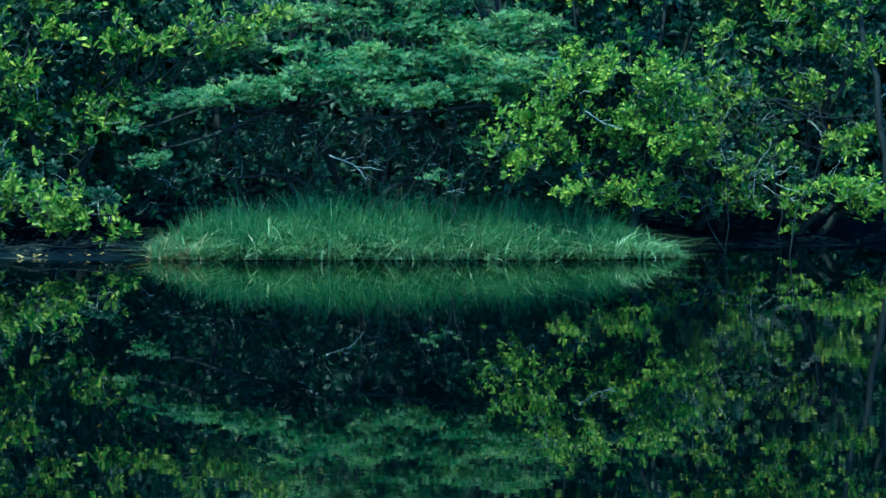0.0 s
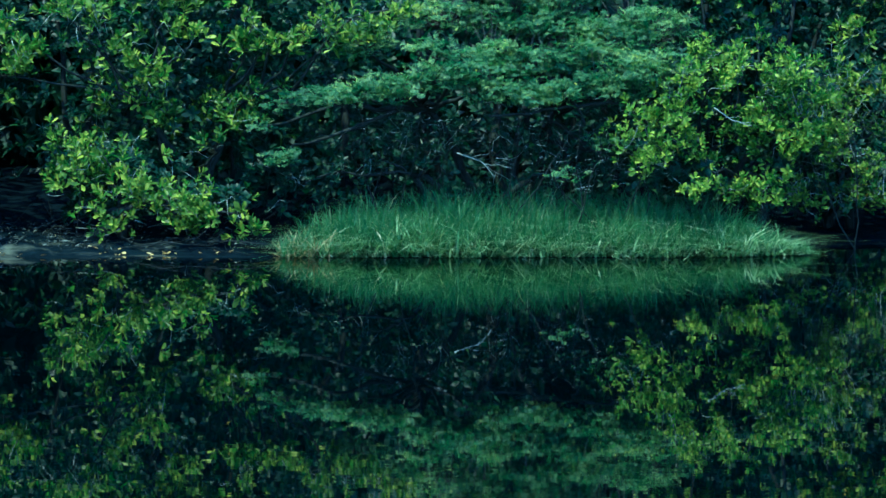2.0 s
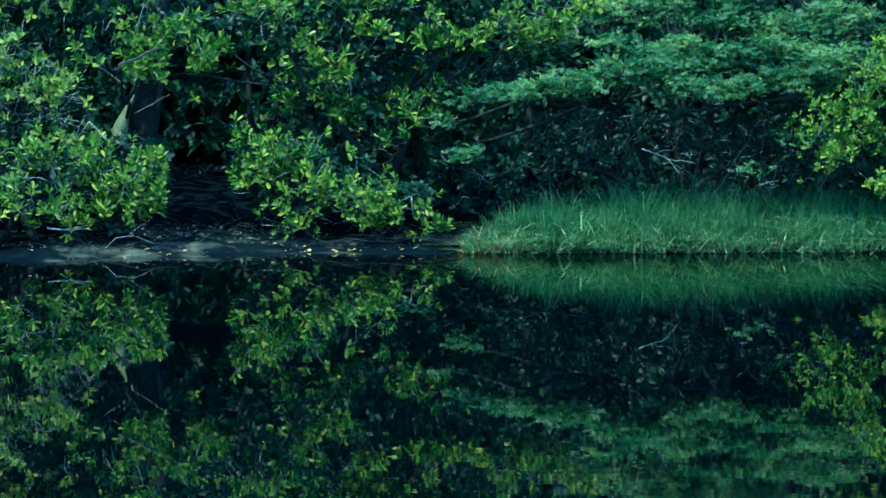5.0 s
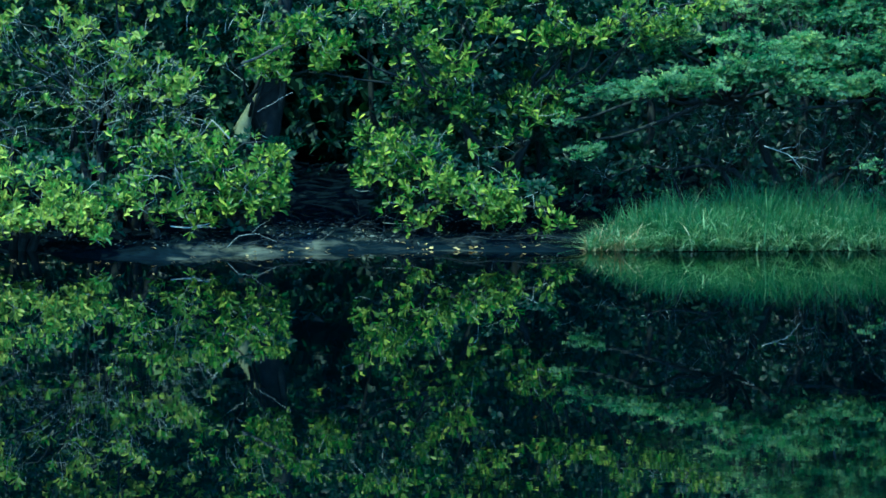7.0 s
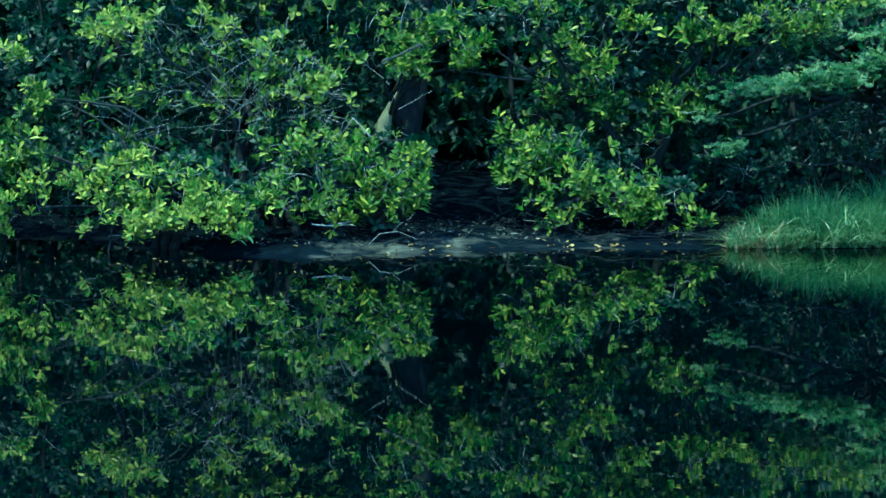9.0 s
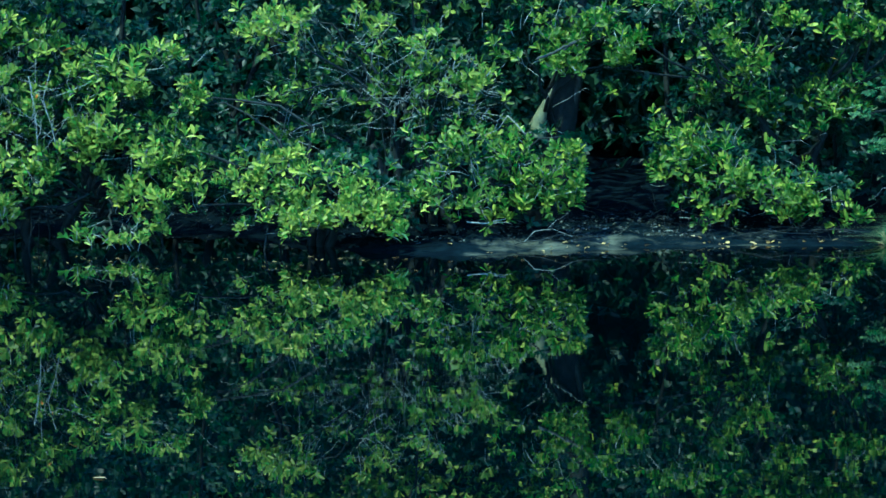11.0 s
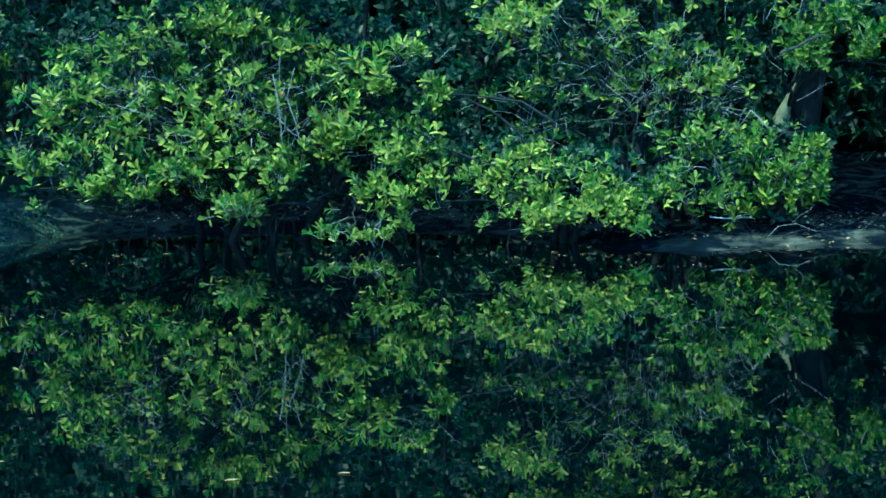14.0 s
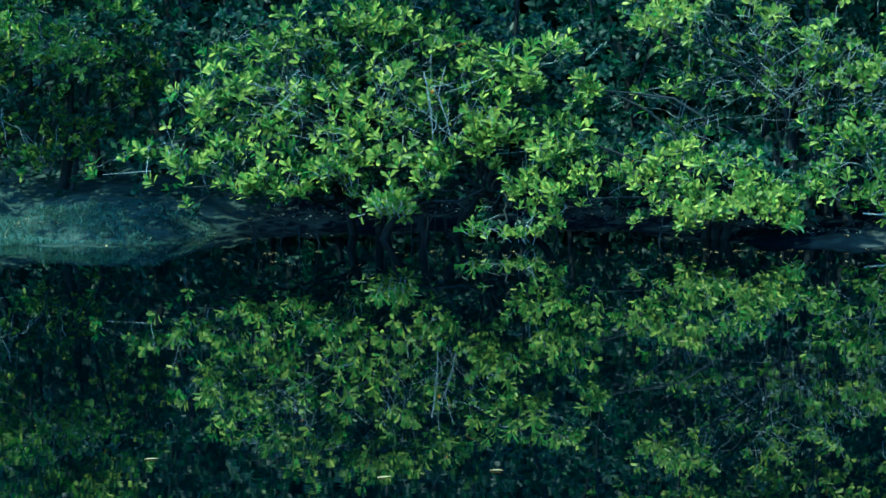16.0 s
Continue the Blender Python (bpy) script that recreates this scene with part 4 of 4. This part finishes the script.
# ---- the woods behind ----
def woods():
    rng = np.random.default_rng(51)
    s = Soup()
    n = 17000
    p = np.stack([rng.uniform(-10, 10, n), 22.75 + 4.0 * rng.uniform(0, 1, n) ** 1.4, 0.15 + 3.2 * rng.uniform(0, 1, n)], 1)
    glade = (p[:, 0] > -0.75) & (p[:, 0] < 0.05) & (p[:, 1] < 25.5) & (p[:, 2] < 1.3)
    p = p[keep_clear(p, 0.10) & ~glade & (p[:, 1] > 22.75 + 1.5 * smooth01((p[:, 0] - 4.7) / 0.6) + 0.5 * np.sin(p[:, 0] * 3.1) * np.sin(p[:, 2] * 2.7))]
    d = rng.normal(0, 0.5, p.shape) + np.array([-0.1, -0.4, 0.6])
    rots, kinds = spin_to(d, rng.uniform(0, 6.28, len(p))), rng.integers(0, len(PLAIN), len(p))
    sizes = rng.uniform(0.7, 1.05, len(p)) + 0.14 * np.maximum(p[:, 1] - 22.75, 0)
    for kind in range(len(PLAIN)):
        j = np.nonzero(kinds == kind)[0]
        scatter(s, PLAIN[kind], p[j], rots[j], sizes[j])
    # the woods' gloom is put into their leaf colour
    ob = new("woods", s.mesh("woods", LEAF_SHADE))
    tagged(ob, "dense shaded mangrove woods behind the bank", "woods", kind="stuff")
    s = Soup()
    for k in range(70):
        x, y = rng.uniform(-10.5, 10.5), rng.uniform(23.1, 25.6)
        if -1.25 < x < 0.05:
            continue
        s.add(*tube(crooked(rng, (x, y, floor_at(x, y) - 0.05), (x + rng.normal(0, 0.3), y, rng.uniform(1.8, 3.0)), 8, 0, 0.08),
                    np.linspace(rng.uniform(0.02, 0.05), 0.012, 8), 6))
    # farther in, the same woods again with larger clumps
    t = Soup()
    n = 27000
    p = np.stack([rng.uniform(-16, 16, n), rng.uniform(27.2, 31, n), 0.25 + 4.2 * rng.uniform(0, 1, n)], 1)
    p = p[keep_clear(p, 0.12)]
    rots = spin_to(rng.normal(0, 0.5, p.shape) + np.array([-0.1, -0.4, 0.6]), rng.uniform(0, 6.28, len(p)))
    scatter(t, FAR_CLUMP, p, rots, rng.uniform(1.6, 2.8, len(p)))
    under("thicket", t.mesh("thicket", LEAF_SHADE), ob, kind="stuff")
    under("understorey", s.mesh("understorey", WET_SHADE_WOOD), ob, "dark thin trunks", "stuff")


woods()


# ---- grass clump ----
def grass_clump(name, label, count, seed, where, tall, lean=0.5, wide=1.0, tilt=0.25, mat=GRASS, category="grass"):
    rng = np.random.default_rng(seed)
    s = Soup()
    x, y = where(rng, count)
    z = np.maximum(ground_height(x, y), -0.02)
    h = tall(x, y) * rng.uniform(0.55, 1.15, len(x))
    az = rng.uniform(0, 2 * np.pi, len(x))
    bend = rng.gamma(2.0, 0.24, len(x)) * lean * 2
    w = rng.uniform(0.0025, 0.0055, len(x)) * wide
    seg = np.linspace(0, 1, 6)
    tip = np.minimum(np.abs(rng.normal(0, tilt, len(x))), 1.25)          # how far each blade leans at its foot
    out = (np.sin(tip)[:, None] * seg + bend[:, None] * seg ** 2) * h[:, None]
    rise = h[:, None] * np.cos(tip)[:, None] * (seg - 0.45 * np.minimum(bend, 1.3)[:, None] * seg ** 2.5)
    cx = x[:, None] + np.cos(az)[:, None] * out
    cy = y[:, None] + np.sin(az)[:, None] * out
    cz = np.maximum(z[:, None] + rise, 0.004)
    half = w[:, None] * (1 - 0.9 * seg ** 1.5)
    side = az + np.pi / 2 + rng.normal(0, 0.5, len(x))
    sx, sy = np.cos(side)[:, None] * half, np.sin(side)[:, None] * half
    v = np.stack([np.stack([cx - sx, cy - sy, cz], 2), np.stack([cx + sx, cy + sy, cz], 2)], 2).reshape(len(x), 12, 3)
    f = []
    for i in range(5):
        a = 2 * i
        f += [(a, a + 1, a + 3), (a, a + 3, a + 2)]
    idx = (np.arange(len(x)) * 12)[:, None, None] + np.array(f)[None]
    s.add(v.reshape(-1, 3), idx.reshape(-1, 3))
    return tagged(new(name, s.mesh(name, mat)), label, category, kind="stuff")


CLUMP_X = [1.30, 1.6, 2.2, 3.2, 4.2, 4.65, 5.0]
CLUMP_FRONT = [21.50, 21.50, 21.55, 21.62, 21.72, 21.86, 22.05]


def clump_outline(rng, n):
    """A long tongue of grass along the water, thin at both ends."""
    x = 4.95 - 3.58 * rng.uniform(0, 1, n) ** 0.92
    x = np.where(x < 1.75, x + 0.3 * (rng.uniform(0, 1, n) < 0.5), x)      # sparser at its ragged end
    deep = np.interp(x, [1.35, 1.6, 2.2, 4.2, 5.0], [0.20, 0.50, 0.85, 0.75, 0.12])
    return x, np.interp(x, CLUMP_X, CLUMP_FRONT) + deep * rng.uniform(0, 1, n) ** 1.1


def clump_height(x, y):
    """The clump is lower at its ends and along its front, and its top is uneven."""
    tall = np.interp(x, [1.35, 1.55, 1.9, 2.4, 3.0, 4.1, 4.6, 5.0], [0.16, 0.24, 0.32, 0.37, 0.42, 0.40, 0.27, 0.12])
    return tall * np.interp(y - np.interp(x, CLUMP_X, CLUMP_FRONT), [0.0, 0.2, 0.6], [0.55, 0.80, 1.05]) * (1 + 0.07 * np.sin(7.3 * x + 2.0 * np.sin(3.1 * x)))


grass_clump("grass_clump", "tall soft green grass clump at the water's edge", 13000, 61, clump_outline, clump_height, 0.60, 0.85, 0.28)


def clump_edge(rng, n):
    """The clump's wet front edge and its ragged ends."""
    x, y = clump_outline(rng, n)
    front = np.interp(x, CLUMP_X, CLUMP_FRONT)
    keep = (x < 4.5 + 0.3 * rng.uniform(0, 1, n)) & (x > 1.45 + 0.5 * rng.uniform(0, 1, n))
    return x[keep], (front - 0.04 + 0.62 * (y - front))[keep]


grass_clump("arching_grass", "pale arching grass blades along the clump's wet edge", 2800, 63, clump_edge,
            lambda x, y: 0.22 + 0.06 * np.sin(x * 5) * np.sin(x * 2.3), 1.25, 1.5, 0.62, PALE_GRASS)
grass_clump("bent_grass", "pale broken and bent blades through the grass clump", 4200, 65, clump_outline,
            lambda x, y: 0.80 * clump_height(x, y), 1.35, 1.45, 0.60, PALE_GRASS)
grass_clump("straw", "dry straw and bent blades at the clump's ragged end", 170, 64,
            lambda rng, n: (1.30 + rng.gamma(2.0, 0.13, n), 21.46 + 0.35 * rng.uniform(0, 1, n)),
            lambda x, y: 0.15 + 0.05 * np.sin(9 * x), 1.0, 1.3, 0.42, STRAW, "straw")
grass_clump("bank_grass", "short dull grass on the low bank", 7500, 62,
            lambda rng, n: (-5.75 - 2.3 * rng.uniform(0, 1, n) ** 0.9, 21.40 + 1.1 * rng.uniform(0, 1, n)),
            lambda x, y: (0.03 + 0.07 * np.sin(x * 4.1 + y * 3) ** 2) * np.interp(x, [-6.8, -5.8], [1.0, 0.35]), 1.3, 0.8, 0.6, DULL_GRASS)


# ---- the old trunk, dead wood and litter ----
def old_trunk():
    b0 = np.array([-0.72, 22.65, floor_at(-0.72, 22.65)])
    ob = thing("old_tree", b0, "dark grey leaning old trunk in deep shade", "tree")
    rng = np.random.default_rng(71)
    path = np.array([(-0.86, 22.65, -0.1), (-0.80, 22.65, 0.35), (-0.74, 22.66, 0.7), (-0.68, 22.68, 1.0), (-0.63, 22.7, 1.6), (-0.6, 22.75, 2.4)])
    path[0, 2] += b0[2]
    s = Soup()
    s.add(*tube(path - b0, [0.17, 0.125, 0.10, 0.085, 0.075, 0.05], 14))
    under("trunk", s.mesh("trunk", WET_SHADE_WOOD), ob)
    s = Soup()
    s.add(*tube(crooked(rng, (-0.70, 22.66, 0.62), (-0.52, 22.55, 1.5), 7, 0.05, 0.04) - b0, np.linspace(0.026, 0.016, 7), 8))
    under("stem", s.mesh("stem", BARK), ob, "thin paler stem beside the trunk")


old_trunk()


def stick(label, pts, r0, r1, mat=DEADWOOD, forks=0, seed=1, name="dead_branch", knobs=0.3):
    rng = np.random.default_rng(seed)
    pts = np.array(pts, float)
    b0 = pts[0]
    ob = thing(name, b0, label, "branch")
    t = np.linspace(0, len(pts) - 1, 4 * len(pts))
    path = np.stack([np.interp(t, np.arange(len(pts)), pts[:, k]) for k in range(3)], 1) + rng.normal(0, r0 * knobs, (len(t), 3))
    s = Soup()
    s.add(*tube(path - b0, np.linspace(r0, r1, len(t)), 7))
    under("limb", s.mesh("limb", mat), ob)
    for k in range(forks):
        a = path[rng.integers(len(t) // 4, len(t) - 1)]
        way = rng.normal(0, 0.5, 3) * np.array([1, 0.5, 0.6]) + (path[-1] - path[0]) / np.linalg.norm(path[-1] - path[0]) + np.array([0, 0, 0.4])
        b = a + way / np.linalg.norm(way) * rng.uniform(0.08, 0.2)
        s = Soup()
        s.add(*tube(crooked(rng, a, b, 5, 0, 0.12) - b0, np.linspace(r1, r1 * 0.4, 5), 5))
        under("twig", s.mesh("twig", mat), ob)
    return ob


stick("bleached broken branch leaning in the mangrove", [(-1.045, 21.66, 0.83), (-0.99, 21.66, 0.775), (-0.935, 21.67, 0.71)], 0.0035, 0.006, seed=11, knobs=0.15)
stick("thin bleached branch forking beside a broken one", [(-1.20, 21.66, 0.705), (-1.11, 21.66, 0.745), (-1.047, 21.66, 0.835)], 0.0018, 0.0032, forks=1, seed=13, knobs=0.15)
# stump shape added to stand for sunlit ground showing between the leaves
stick("pale form added for a sunlit patch behind the mangrove leaves", [(-0.90, 22.32, 0.66), (-0.875, 22.32, 0.76), (-0.835, 22.32, 0.87), (-0.785, 22.32, 0.985)], 0.076, 0.004, OLIVE_PATCH, seed=12, knobs=0.02)
stick("pale broken branch stub high in the leaves", [(-0.86, 21.72, 1.19), (-0.74, 21.68, 1.24), (-0.61, 21.66, 1.31)], 0.011, 0.005, BARK, forks=2, seed=2)
stick("bleached stick lying across the mud", [(-1.30, 21.34, 0.17), (-1.18, 21.34, 0.16), (-1.05, 21.36, 0.185)], 0.005, 0.003, TWIG, forks=1, seed=3)
stick("thin dead twig arching over the sand", [(-0.93, 21.2, 0.05), (-0.86, 21.2, 0.12), (-0.75, 21.22, 0.135), (-0.62, 21.25, 0.08)], 0.0019, 0.0012, TWIG, forks=1, seed=4)
stick("forked white stem standing inside the mangrove", [(-4.02, 21.19, 0.56), (-4.02, 21.17, 0.70), (-4.03, 21.17, 0.88), (-4.07, 21.17, 1.12)], 0.0036, 0.0022, mat=TWIG, forks=3, seed=5)
stick("thin white stem standing inside the mangrove", [(-3.91, 21.2, 0.68), (-3.93, 21.18, 0.80), (-3.98, 21.17, 0.97), (-3.93, 21.17, 1.15)], 0.0032, 0.002, mat=TWIG, forks=2, seed=6)
stick("pale grey branch in the thicket under the acacia", [(2.55, 22.0, 0.66), (2.72, 21.98, 0.60), (2.80, 21.97, 0.50)], 0.0036, 0.002, TWIG, forks=2, seed=7)
stick("long dark acacia limb below the feathery leaves", [(3.9, 22.05, 0.98), (3.55, 22.0, 1.0), (3.2, 21.95, 0.96), (2.75, 21.95, 0.90)], 0.016, 0.008, WET_SHADE_WOOD, 4, 8)
stick("thin pale twig crossing the yellow-green leaves", [(4.25, 21.95, 0.98), (4.36, 21.93, 0.90), (4.50, 21.92, 0.86)], 0.004, 0.002, TWIG, forks=2, seed=9)
stick("thin dead stick reaching out over the bank", [(-5.9, 21.2, 0.50), (-6.08, 21.18, 0.49), (-6.22, 21.17, 0.48)], 0.0022, 0.0014, TWIG, seed=10)


def fallen_leaves():
    rng = np.random.default_rng(81)
    shapes = []
    for k in range(5):
        length = rng.uniform(0.06, 0.085)
        v, f = leaf_blade(rng, length, length * 0.5)
        s = Soup()
        s.add(v, f)
        shapes.append(s.mesh("fallen_leaf", LEAF_FALLEN))
    spots = [(-0.60, 0.10, 6), (-0.38, 0.08, 5), (0.28, 0.07, 6), (0.62, 0.12, 7), (0.05, 0.25, 4), (1.0, 0.15, 4), (-1.2, 0.3, 4), (-6.0, 0.2, 3)]
    for cx, spread, n in spots:
        for k in range(n):
            x = cx + rng.normal(0, spread)
            y = np.interp(x, SHORE_X, SHORE_Y) + 0.08 + abs(rng.normal(0, 0.12))
            z = floor_at(x, y)
            ob = new("fallen_leaf", shapes[rng.integers(5)])
            ob.matrix_basis = pose(x, y, z + 0.008, rng.normal(0, 16), rng.normal(0, 18), rng.uniform(0, 360)) @ Matrix.Scale(rng.uniform(0.32, 0.66), 4)
            tagged(ob, "yellow fallen mangrove leaf on the mud", "leaf", "fallen leaves on the bank")


fallen_leaves()


def leaf_litter():
    """Old grey leaves and bark scraps lying on the bank under the boughs."""
    rng = np.random.default_rng(83)
    n = 2000
    x = np.where(rng.uniform(0, 1, n) < 0.28, rng.uniform(-0.85, 0.15, n), rng.uniform(-5.6, 1.3, n))
    y = np.interp(x, SHORE_X, SHORE_Y) + 0.38 + 1.3 * rng.uniform(0, 1, n) ** 1.2
    z = ground_height(x, y) + 0.008
    turn, tip = rng.uniform(0, 6.283, n), rng.normal(0, 0.35, (n, 2))
    up = np.stack([tip[:, 0], tip[:, 1], np.ones(n)], 1)
    s = Soup()
    rots, sizes = spin_to(up, turn), rng.uniform(0.2, 0.6, n)
    for kind in range(4):
        j = np.nonzero(np.arange(n) % 4 == kind)[0]
        scatter(s, leaf_blade(rng, 0.065, 0.026), np.stack([x, y, z], 1)[j], rots[j], sizes[j])
    tagged(new("leaf_litter", s.mesh("leaf_litter", LITTER)), "old grey leaves strewn on the dark bank", "litter", kind="stuff")


leaf_litter()


def floating_leaves():
    """A few leaves adrift on the pond."""
    rng = np.random.default_rng(91)
    length = 0.055
    s = Soup()
    v, f = leaf_blade(rng, length, 0.026)
    s.add(v * np.array([1, 1, 0.3]), f)
    mesh = s.mesh("floating_leaf", LEAF_FALLEN)
    for x, y, turn in FLOATING:
        ob = new("floating_leaf", mesh)
        ob.matrix_basis = pose(x, y, 0.004, 0, 0, turn)
        tagged(ob, "pale dead leaf floating on the still pond", "leaf", "leaves adrift on the pond")


def drift_litter():
    """Scraps of leaf that have drifted in under the overhanging boughs."""
    rng = np.random.default_rng(92)
    shapes = []
    for k in range(4):
        s = Soup()
        v, f = leaf_blade(rng, 0.05, rng.uniform(0.014, 0.026))
        s.add(v * np.array([1, 1, 0.3]), f)
        shapes.append(s.mesh("floating_leaf", LEAF_FALLEN))
    for k in range(90):
        x = rng.uniform(-5.2, -0.6)
        ob = new("floating_leaf", shapes[k % 4])
        ob.matrix_basis = pose(x, 20.75 - 1.1 * rng.uniform(0, 1) ** 1.6 + 0.25 * (x > -1.3), 0.004, 0, 0, rng.uniform(0, 360)) @ Matrix.Scale(rng.uniform(0.35, 0.9), 4)
        tagged(ob, "scrap of dead leaf drifting under the boughs", "leaf", "leaves adrift on the pond")


drift_litter()
FLOATING = [(-1.75, 15.46, 80), (-3.24, 11.63, 95), (-1.94, 11.38, 70), (-2.30, 11.23, 110)]
floating_leaves()
